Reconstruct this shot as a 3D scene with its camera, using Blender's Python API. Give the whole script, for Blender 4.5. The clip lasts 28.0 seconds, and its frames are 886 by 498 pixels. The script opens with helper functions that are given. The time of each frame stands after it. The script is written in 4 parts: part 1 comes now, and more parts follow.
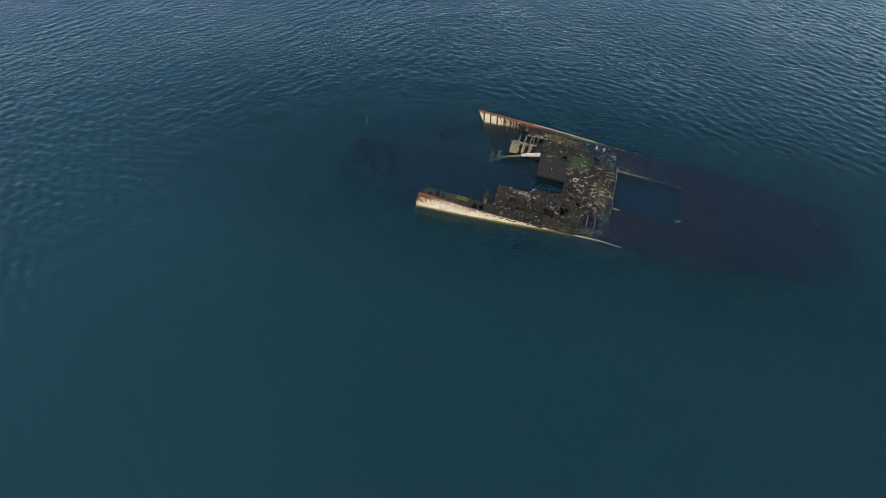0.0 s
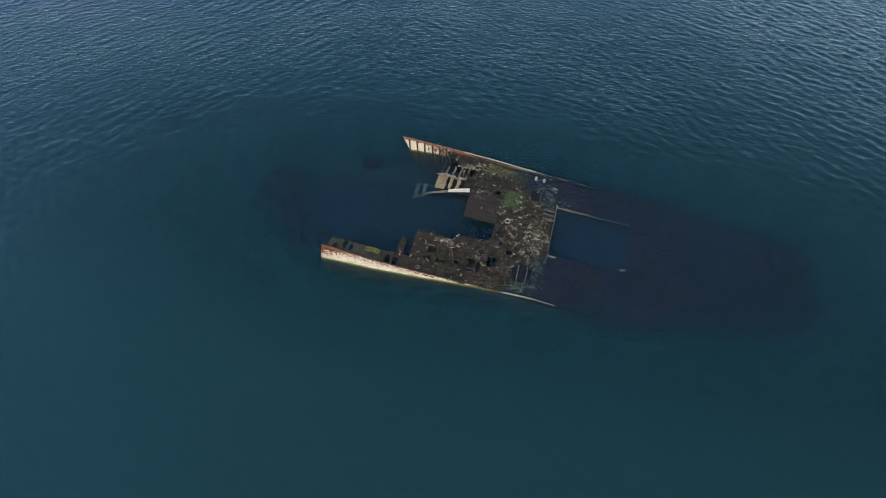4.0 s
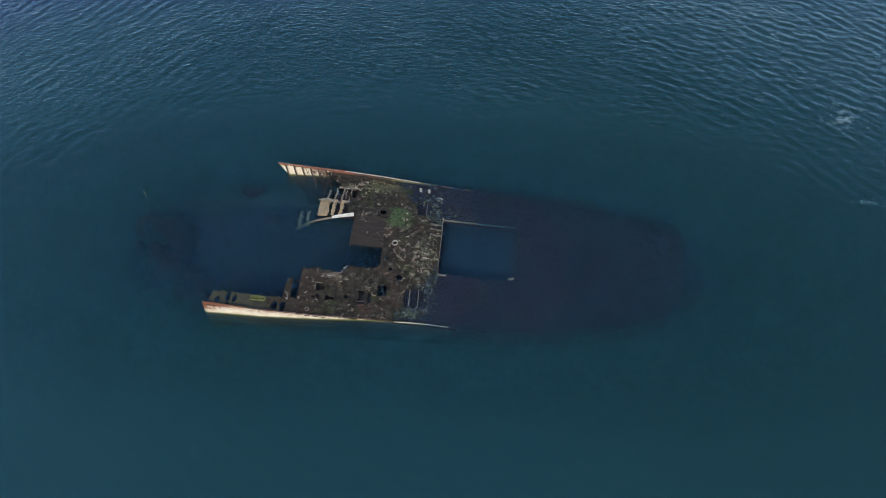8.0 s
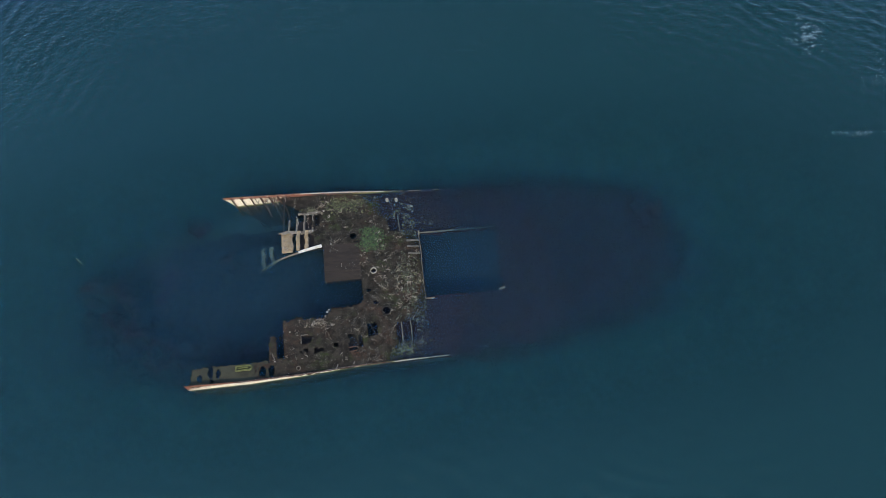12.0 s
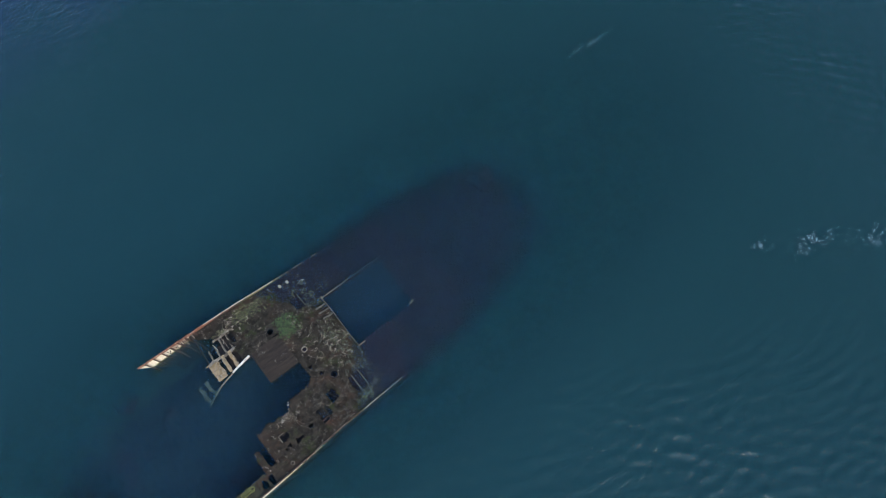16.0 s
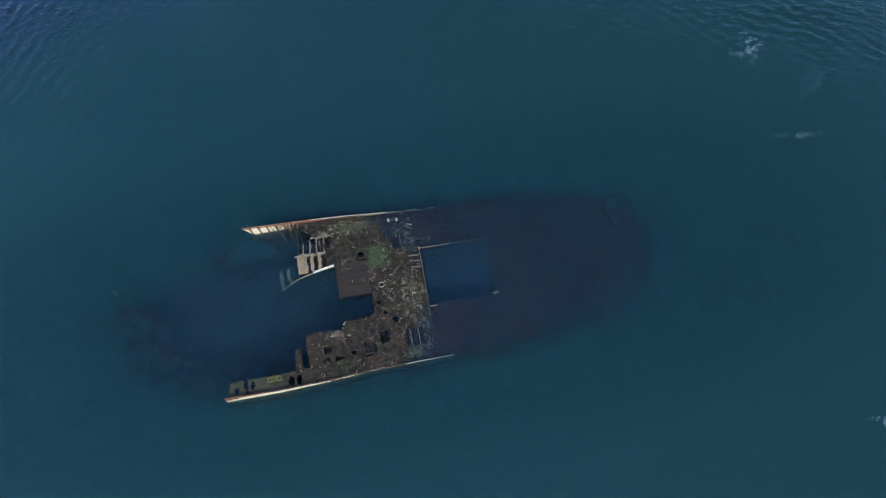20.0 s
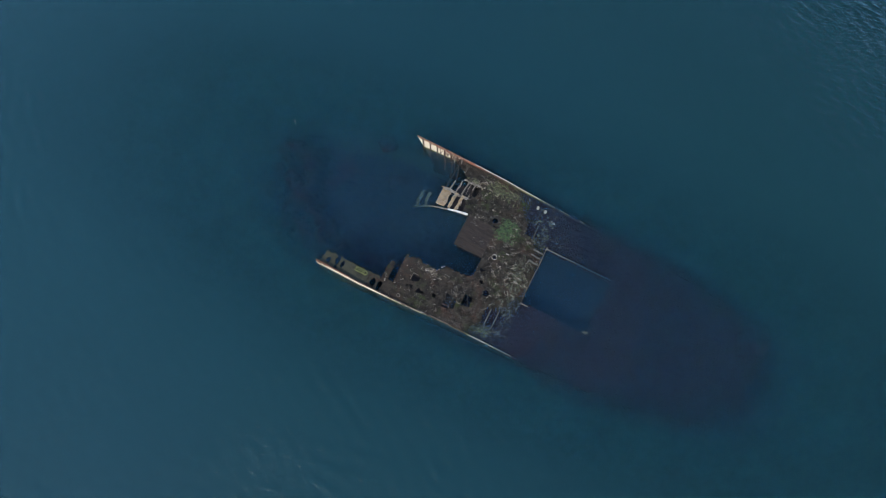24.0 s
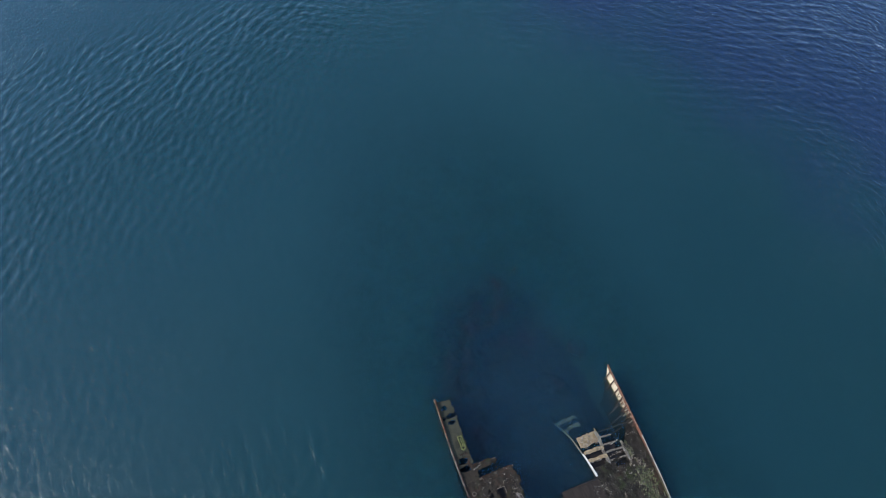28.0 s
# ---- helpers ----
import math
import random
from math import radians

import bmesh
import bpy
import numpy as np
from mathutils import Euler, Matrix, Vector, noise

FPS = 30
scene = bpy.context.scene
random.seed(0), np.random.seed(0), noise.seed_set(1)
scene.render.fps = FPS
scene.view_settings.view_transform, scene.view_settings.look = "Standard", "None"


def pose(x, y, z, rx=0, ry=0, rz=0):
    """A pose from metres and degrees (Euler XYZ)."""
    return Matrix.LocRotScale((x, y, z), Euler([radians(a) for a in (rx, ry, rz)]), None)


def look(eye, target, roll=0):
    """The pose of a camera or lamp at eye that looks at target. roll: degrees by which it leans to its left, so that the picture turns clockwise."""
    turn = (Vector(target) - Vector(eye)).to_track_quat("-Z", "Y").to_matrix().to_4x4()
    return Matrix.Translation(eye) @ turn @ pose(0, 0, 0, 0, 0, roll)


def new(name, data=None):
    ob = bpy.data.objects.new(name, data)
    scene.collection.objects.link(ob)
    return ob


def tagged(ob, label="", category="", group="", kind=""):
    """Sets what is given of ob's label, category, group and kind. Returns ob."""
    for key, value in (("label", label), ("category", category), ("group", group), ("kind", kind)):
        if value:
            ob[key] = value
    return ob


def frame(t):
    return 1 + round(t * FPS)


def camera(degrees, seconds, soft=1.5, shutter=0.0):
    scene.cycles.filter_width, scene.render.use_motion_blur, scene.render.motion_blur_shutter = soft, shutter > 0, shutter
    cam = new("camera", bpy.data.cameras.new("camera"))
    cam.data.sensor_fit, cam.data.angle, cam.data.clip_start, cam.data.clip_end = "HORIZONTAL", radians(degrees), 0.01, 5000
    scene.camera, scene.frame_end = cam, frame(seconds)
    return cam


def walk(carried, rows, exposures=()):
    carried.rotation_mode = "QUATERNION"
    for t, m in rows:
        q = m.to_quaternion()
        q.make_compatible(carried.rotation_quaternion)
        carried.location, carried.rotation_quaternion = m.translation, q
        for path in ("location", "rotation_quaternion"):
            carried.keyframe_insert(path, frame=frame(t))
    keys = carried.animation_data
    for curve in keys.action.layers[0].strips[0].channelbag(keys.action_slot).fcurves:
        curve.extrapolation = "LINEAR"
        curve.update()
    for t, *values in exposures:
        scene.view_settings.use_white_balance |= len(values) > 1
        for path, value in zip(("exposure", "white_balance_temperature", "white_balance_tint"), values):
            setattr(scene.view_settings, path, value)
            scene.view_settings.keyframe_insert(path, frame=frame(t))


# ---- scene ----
cam = camera(76.75, 28.0, 0.95)
PATH = [
    (0, (6.753, -31.819, 25.816), (6.497, -30.494, 24.34), 0.5),
    (0.5, (6.415, -30.895, 25.615), (6.165, -29.563, 24.143), 0.7),
    (1, (6.641, -29.976, 25.568), (6.385, -28.644, 24.098), 0.4),
    (1.5, (6.804, -28.969, 25.679), (6.557, -27.642, 24.203), 0.4),
    (2, (7.473, -27.914, 25.806), (7.215, -26.594, 24.326), 0.2),
    (2.5, (8.099, -26.94, 25.725), (7.836, -25.617, 24.249), -0.0),
    (4.5, (10.891, -23.493, 25.091), (10.716, -22.246, 23.537), 0.1),
    (5, (11.529, -22.709, 25.222), (11.467, -21.504, 23.627), 0.5),
    (5.5, (12.533, -22.106, 25.362), (12.497, -20.967, 23.718), -0.2),
    (6, (12.911, -21.82, 25.597), (12.892, -20.67, 23.961), 0.0),
    (6.5, (13.105, -21.597, 26.108), (13.098, -20.445, 24.473), 0.3),
    (7, (13.049, -21.383, 26.913), (13.048, -20.244, 25.269), 0.3),
    (7.5, (13.134, -21.003, 27.421), (13.13, -19.861, 25.779), -0.2),
    (8, (12.871, -20.289, 27.675), (12.878, -19.141, 26.037), 0.0),
    (8.5, (12.626, -19.257, 28.025), (12.642, -18.138, 26.367), 0.2),
    (9, (12.462, -18.168, 28.121), (12.483, -17.088, 26.437), 0.3),
    (9.5, (12.429, -16.845, 28.24), (12.449, -15.894, 26.48), -0.2),
    (10, (12.197, -15.59, 28.365), (12.262, -14.738, 26.557), -0.2),
    (10.5, (11.998, -14.441, 28.356), (12.106, -13.633, 26.53), -0.2),
    (11, (11.699, -13.682, 28.369), (11.843, -12.853, 26.555), -0.3),
    (11.5, (11.9, -12.491, 28.97), (12.035, -11.705, 27.137), -0.6),
    (13.5, (10.486, -12.643, 30.567), (10.892, -11.944, 28.737), -0.7),
    (14, (10.431, -12.377, 31.365), (10.937, -11.766, 29.53), -0.5),
    (14.5, (10.609, -12.096, 32.448), (11.131, -11.528, 30.603), 0.0),
    (15, (10.561, -12.222, 33.234), (11.1, -11.659, 31.392), -0.1),
    (15.5, (10.739, -11.948, 34.326), (11.276, -11.41, 32.476), 0.3),
    (16, (11.135, -11.602, 34.758), (11.661, -11.08, 32.9), 0.3),
    (16.5, (10.957, -11.727, 34.696), (11.497, -11.201, 32.843), 0.2),
    (17, (10.152, -12.363, 34.305), (10.736, -11.81, 32.474), 0.0),
    (17.5, (9.667, -12.771, 34.15), (10.26, -12.18, 32.333), 0.6),
    (18, (10.311, -12.734, 34.259), (10.763, -12.057, 32.432), 0.3),
    (18.5, (10.683, -12.89, 34.087), (10.987, -12.143, 32.257), -0.3),
    (19, (10.755, -12.977, 33.935), (11.013, -12.214, 32.104), -0.6),
    (19.5, (10.839, -12.601, 33.971), (11.066, -11.862, 32.127), -0.4),
    (20, (10.686, -12.794, 33.854), (10.896, -12.053, 32.008), -0.1),
    (20.5, (10.821, -12.336, 33.903), (10.953, -11.621, 32.04), 0.3),
    (21, (10.98, -11.997, 33.988), (11.0, -11.307, 32.111), 0.2),
    (21.5, (11.072, -11.883, 34.088), (11.015, -11.216, 32.203), 0.1),
    (23.5, (11.191, -12.387, 34.099), (10.97, -11.759, 32.213), 0.5),
    (24, (11.21, -12.174, 34.204), (10.967, -11.569, 32.313), 0.2),
    (24.5, (11.255, -12.258, 34.137), (10.987, -11.658, 32.248), 0.2),
    (25, (11.21, -12.174, 34.244), (10.883, -11.606, 32.355), 0.1),
    (25.5, (11.526, -12.374, 34.117), (11.119, -11.82, 32.239), 0.2),
    (26, (11.334, -11.815, 34.363), (10.866, -11.288, 32.492), -0.3),
    (26.5, (10.512, -10.912, 34.625), (9.989, -10.4, 32.764), -0.2),
    (27, (9.642, -10.16, 34.575), (9.036, -9.635, 32.743), 0.1),
    (27.5, (9.037, -9.495, 34.257), (8.287, -8.985, 32.475), 0.2),
    (28, (8.676, -8.512, 33.908), (7.737, -8.091, 32.193), -0.3),
]
walk(cam, [(t, look(eye, target, roll)) for t, eye, target, roll in PATH],
     [(0, -0.38, 7200, 9), (5, -0.28, 6900, 9), (8, -0.13, 6700, 10), (11, -0.02, 6650, 10), (14, 0.06, 6550, 10), (21, 0.04, 6350, 11), (28, 0.0, 6350, 11)])

# ---- light ----
SUN_AZIMUTH, SUN_HEIGHT = 194.0, 41.0      # degrees clockwise from +y, degrees above the sea
world = bpy.data.worlds.new("sky")
world.use_nodes = True
scene.world = world
sky = world.node_tree.nodes.new("ShaderNodeTexSky")
sky.sky_type = "NISHITA"
sky.sun_disc = False
sky.sun_elevation, sky.sun_rotation = radians(SUN_HEIGHT), radians(SUN_AZIMUTH)
sky.air_density, sky.dust_density, sky.ozone_density = 1.0, 1.3, 4.0
sky.altitude = 700
world.node_tree.links.new(sky.outputs["Color"], world.node_tree.nodes["Background"].inputs["Color"])
world.node_tree.nodes["Background"].inputs["Strength"].default_value = 0.42

sun_data = bpy.data.lights.new("sun", "SUN")
sun_data.energy, sun_data.angle, sun_data.color = 2.6, radians(0.55), (1.0, 0.93, 0.82)
sun = new("sun", sun_data)
sa, sh = radians(SUN_AZIMUTH), radians(SUN_HEIGHT)
sun.matrix_world = look((60 * math.sin(sa) * math.cos(sh), 60 * math.cos(sa) * math.cos(sh), 60 * math.sin(sh)), (0, 0, 0))
scene.view_settings.exposure = 0.0


# ---- materials ----
def start_material(name):
    m = bpy.data.materials.new(name)
    m.use_nodes = True
    nt = m.node_tree
    nt.nodes.clear()
    out = nt.nodes.new("ShaderNodeOutputMaterial")
    return m, nt, out


class Net:
    """Short names for building a node tree."""

    def __init__(self, nt):
        self.nt = nt
        self.co = nt.nodes.new("ShaderNodeTexCoord").outputs["Object"]

    def link(self, a, b):
        if hasattr(a, "is_linked") or hasattr(a, "links"):
            self.nt.links.new(a, b)
        else:
            b.default_value = a

    def noise(self, scale, detail=4.0, rough=0.6, vec=None, stretch=None, distort=0.0):
        n = self.nt.nodes.new("ShaderNodeTexNoise")
        n.inputs["Scale"].default_value, n.inputs["Detail"].default_value = scale, detail
        n.inputs["Roughness"].default_value, n.inputs["Distortion"].default_value = rough, distort
        v = vec or self.co
        if stretch:
            mp = self.nt.nodes.new("ShaderNodeMapping")
            mp.inputs["Scale"].default_value = stretch[:3]
            mp.inputs["Rotation"].default_value = (0, 0, radians(stretch[3]) if len(stretch) > 3 else 0)
            self.nt.links.new(v, mp.inputs["Vector"])
            v = mp.outputs[0]
        self.nt.links.new(v, n.inputs["Vector"])
        return n.outputs["Fac"]

    def cells(self, scale, feature="F1"):
        n = self.nt.nodes.new("ShaderNodeTexVoronoi")
        n.feature = feature
        n.inputs["Scale"].default_value = scale
        self.nt.links.new(self.co, n.inputs["Vector"])
        return n.outputs["Distance"]

    def ramp(self, fac, a, b, smooth=True):
        n = self.nt.nodes.new("ShaderNodeMapRange")
        n.interpolation_type = "SMOOTHSTEP" if smooth else "LINEAR"
        n.inputs["From Min"].default_value, n.inputs["From Max"].default_value = a, b
        self.nt.links.new(fac, n.inputs["Value"])
        return n.outputs["Result"]

    def math(self, op, a, b=0.0):
        n = self.nt.nodes.new("ShaderNodeMath")
        n.operation = op
        self.link(a, n.inputs[0])
        self.link(b, n.inputs[1])
        return n.outputs[0]

    def mix(self, fac, a, b):
        n = self.nt.nodes.new("ShaderNodeMix")
        n.data_type = "RGBA"
        self.link(fac, n.inputs["Factor"])
        for c, s in ((a, n.inputs[6]), (b, n.inputs[7])):
            self.link((*c, 1.0) if isinstance(c, tuple) else c, s)
        return n.outputs[2]

    def split(self):
        n = self.nt.nodes.new("ShaderNodeSeparateXYZ")
        self.nt.links.new(self.co, n.inputs[0])
        return n.outputs

    def bump(self, height, strength, distance, normal=None):
        n = self.nt.nodes.new("ShaderNodeBump")
        n.inputs["Strength"].default_value, n.inputs["Distance"].default_value = strength, distance
        self.nt.links.new(height, n.inputs["Height"])
        if normal:
            self.nt.links.new(normal, n.inputs["Normal"])
        return n.outputs["Normal"]

    def island(self):
        return self.nt.nodes.new("ShaderNodeNewGeometry").outputs["Random Per Island"]

    def piece(self):
        return self.nt.nodes.new("ShaderNodeObjectInfo").outputs["Random"]

    def surface(self, out, colour, rough, normal=None, metal=0.0, spec=0.4):
        p = self.nt.nodes.new("ShaderNodeBsdfPrincipled")
        self.link((*colour, 1.0) if isinstance(colour, tuple) else colour, p.inputs["Base Color"])
        self.link(rough, p.inputs["Roughness"])
        p.inputs["Metallic"].default_value = metal
        p.inputs["Specular IOR Level"].default_value = spec
        if normal:
            self.nt.links.new(normal, p.inputs["Normal"])
        self.nt.links.new(p.outputs[0], out.inputs["Surface"])


def mottled(name, dark, mid, light, scale, rough=0.85, relief=0.02, fine=30.0, spread=(0.35, 0.65), stretch=None):
    m, nt, out = start_material(name)
    n = Net(nt)
    big, small = n.noise(scale, 5, 0.65, stretch=stretch), n.noise(fine, 5, 0.7)
    c = n.mix(n.ramp(big, *spread), dark, mid)
    c = n.mix(n.ramp(small, 0.52, 0.72), c, light)
    n.surface(out, c, rough, n.bump(small, 0.7, relief), spec=0.25)
    return m


def deck_material():
    """Rusted deck plate under a crust of mussels, grit and slime, green in places."""
    m, nt, out = start_material("crusted_deck")
    n = Net(nt)
    big, mid, fine, grain = n.noise(0.55, 4), n.noise(2.6, 5, 0.7), n.noise(11, 5, 0.75), n.noise(45, 4, 0.75)
    c = n.mix(n.ramp(mid, 0.38, 0.62), (0.0135, 0.0098, 0.0062), (0.038, 0.0285, 0.0175))
    c = n.mix(n.math("MULTIPLY", n.ramp(big, 0.5, 0.66), n.ramp(fine, 0.4, 0.6)), c, (0.062, 0.030, 0.016))
    c = n.mix(n.math("MULTIPLY", n.ramp(n.noise(0.8, 3), 0.52, 0.68), n.ramp(mid, 0.42, 0.6)), c, (0.026, 0.032, 0.008))
    crust = n.math("MULTIPLY", n.ramp(grain, 0.56, 0.66), n.ramp(n.noise(1.7, 4), 0.42, 0.62))
    c = n.mix(crust, c, (0.12, 0.10, 0.066))
    h = n.math("ADD", fine, n.math("MULTIPLY", grain, 0.5))
    n.surface(out, c, 0.85, n.bump(h, 0.9, 0.07), spec=0.15)
    return m


def paint_material():
    """Cream hull paint with rust bleeding from the top edge, flakes, and weed at the sea's edge."""
    m, nt, out = start_material("cream_hull_paint")
    n = Net(nt)
    x, y, z = n.split()
    big, fine = n.noise(1.3, 5, 0.7), n.noise(14, 5, 0.75)
    runs = n.noise(6.5, 6, 0.8, stretch=(1.2, 1.2, 0.6))
    c = n.mix(n.ramp(big, 0.35, 0.7), (0.72, 0.62, 0.45), (0.62, 0.49, 0.33))
    c = n.mix(n.math("MULTIPLY", n.ramp(fine, 0.46, 0.66), 0.6), c, (0.40, 0.25, 0.13))
    c = n.mix(n.math("MULTIPLY", n.ramp(n.noise(3.4, 5, 0.7, stretch=(1, 1, 0.5)), 0.48, 0.68), 0.55), c, (0.44, 0.26, 0.14))
    # height under the sheer line, which falls from the torn end
    under = n.math("SUBTRACT", n.math("SUBTRACT", 1.36, n.math("MULTIPLY", x, 0.135)), z)
    rust = n.math("ADD", n.math("MULTIPLY", runs, 1.15), n.math("MULTIPLY", under, -0.34))
    rust = n.math("SUBTRACT", rust, n.math("MULTIPLY", x, 0.020))
    rust = n.math("ADD", rust, n.math("MULTIPLY", n.ramp(x, 1.9, 0.2), 0.14))
    c = n.mix(n.ramp(rust, 0.40, 0.53), c, (0.19, 0.055, 0.022))
    c = n.mix(n.math("MULTIPLY", n.ramp(n.noise(22, 4), 0.56, 0.64), n.ramp(rust, 0.25, 0.45)), c, (0.10, 0.035, 0.018))
    weed = n.math("SUBTRACT", n.math("ADD", n.math("MULTIPLY", n.noise(5, 4), 0.22), 0.03), z)
    c = n.mix(n.ramp(weed, -0.03, 0.07), c, (0.16, 0.14, 0.035))
    # dimness of the murky water put into the paint, by height below the waterline
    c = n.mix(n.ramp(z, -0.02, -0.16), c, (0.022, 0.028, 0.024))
    n.surface(out, c, 0.62, n.bump(n.math("ADD", fine, big), 0.5, 0.03))
    return m


def inner_paint_material():
    """The hull's inside: cream paint with broad rust stains and bare dark steel."""
    m, nt, out = start_material("inner_hull_paint")
    n = Net(nt)
    x, y, z = n.split()
    big, fine = n.noise(1.6, 5, 0.7), n.noise(13, 5, 0.75)
    c = n.mix(n.ramp(fine, 0.4, 0.7), (0.66, 0.55, 0.36), (0.46, 0.34, 0.2))
    aft = n.math("ADD", big, n.math("MULTIPLY", n.math("SUBTRACT", x, 4.2), 0.11))
    c = n.mix(n.ramp(aft, 0.46, 0.6), c, (0.15, 0.05, 0.022))
    under = n.math("SUBTRACT", n.math("SUBTRACT", 1.33, n.math("MULTIPLY", x, 0.112)), z)
    c = n.mix(n.ramp(n.math("SUBTRACT", n.math("MULTIPLY", n.noise(7, 5, 0.75), 0.5), under), 0.0, 0.12), c, (0.15, 0.05, 0.022))
    c = n.mix(n.ramp(aft, 0.72, 0.9), c, (0.028, 0.02, 0.014))
    weed = n.math("SUBTRACT", n.math("ADD", n.math("MULTIPLY", n.noise(5, 4), 0.2), 0.06), z)
    c = n.mix(n.ramp(weed, 0.0, 0.1), c, (0.10, 0.09, 0.025))
    # below the sea the colour goes near black, for light lost in murky water
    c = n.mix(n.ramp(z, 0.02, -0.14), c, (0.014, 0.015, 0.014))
    n.surface(out, c, 0.7, n.bump(fine, 0.6, 0.03))
    return m


def crumbs_material(name, colours, rough=0.8):
    """One tone for each loose piece out of a short row of tones."""
    m, nt, out = start_material(name)
    n = Net(nt)
    r = nt.nodes.new("ShaderNodeValToRGB")
    r.color_ramp.interpolation = "CONSTANT"
    e = r.color_ramp.elements
    while len(e) < len(colours):
        e.new(0.5)
    for k, c in enumerate(colours):
        e[k].position, e[k].color = k / len(colours), (*c, 1.0)
    nt.links.new(n.island(), r.inputs["Fac"])
    c = n.mix(n.ramp(n.noise(40, 3), 0.5, 0.8), r.outputs["Color"], (0.05, 0.04, 0.028))
    n.surface(out, c, rough)
    return m


def water_height(n):
    """Height of the finest wind ripples in metres, on top of the waves of the mesh."""
    small = n.noise(2.7, 3, 0.6, stretch=(0.8, 1.3, 1.0, 25), distort=0.5)
    fine = n.noise(9.0, 2, 0.6, stretch=(1.2, 0.8, 1.0, -20))
    gust = n.ramp(n.noise(0.06, 2), 0.35, 0.65)
    h = n.math("ADD", small, n.math("MULTIPLY", fine, 0.22))
    lee = n.math("ADD", 0.35, n.math("MULTIPLY", n.ramp(from_wreck(n, 0.3), 0.8, 3.0), 0.65))
    return n.math("MULTIPLY", n.math("MULTIPLY", h, lee), n.math("ADD", n.math("MULTIPLY", gust, 0.4), 0.7))


SEA_TINT = (0.0084, 0.053, 0.061)
DEEP_TINT = (0.0086, 0.0385, 0.0415)
NAVY = (0.0108, 0.0415, 0.0530)


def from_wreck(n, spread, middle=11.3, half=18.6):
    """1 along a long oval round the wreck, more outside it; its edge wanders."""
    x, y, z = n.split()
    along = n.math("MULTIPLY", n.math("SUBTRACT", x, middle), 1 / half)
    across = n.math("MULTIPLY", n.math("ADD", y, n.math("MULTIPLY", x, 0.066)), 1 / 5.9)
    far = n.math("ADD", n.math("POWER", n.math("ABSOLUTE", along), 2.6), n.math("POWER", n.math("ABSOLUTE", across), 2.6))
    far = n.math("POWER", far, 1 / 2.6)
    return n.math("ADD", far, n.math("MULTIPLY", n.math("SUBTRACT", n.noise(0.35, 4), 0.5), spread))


def meadow(n):
    """Where a bed of dark weed lies off the starboard side."""
    x, y, z = n.split()
    m = n.math("SUBTRACT", n.math("SUBTRACT", y, n.math("MULTIPLY", x, 0.36)), 25.0)
    m = n.math("ADD", n.math("MULTIPLY", m, 0.035), n.noise(0.07, 4))
    return n.ramp(m, 0.42, 1.05)


def scatter_body(nt, tone, normal=None):
    """Cloudy water lit from above, whose light spreads sideways before it comes back."""
    body = nt.nodes.new("ShaderNodeSubsurfaceScattering")
    body.falloff = "BURLEY"
    body.inputs["Scale"].default_value = 1.0
    body.inputs["Radius"].default_value = (1.2, 2.0, 2.2)
    nt.links.new(tone, body.inputs["Color"])
    if normal:
        nt.links.new(normal, body.inputs["Normal"])
    return body


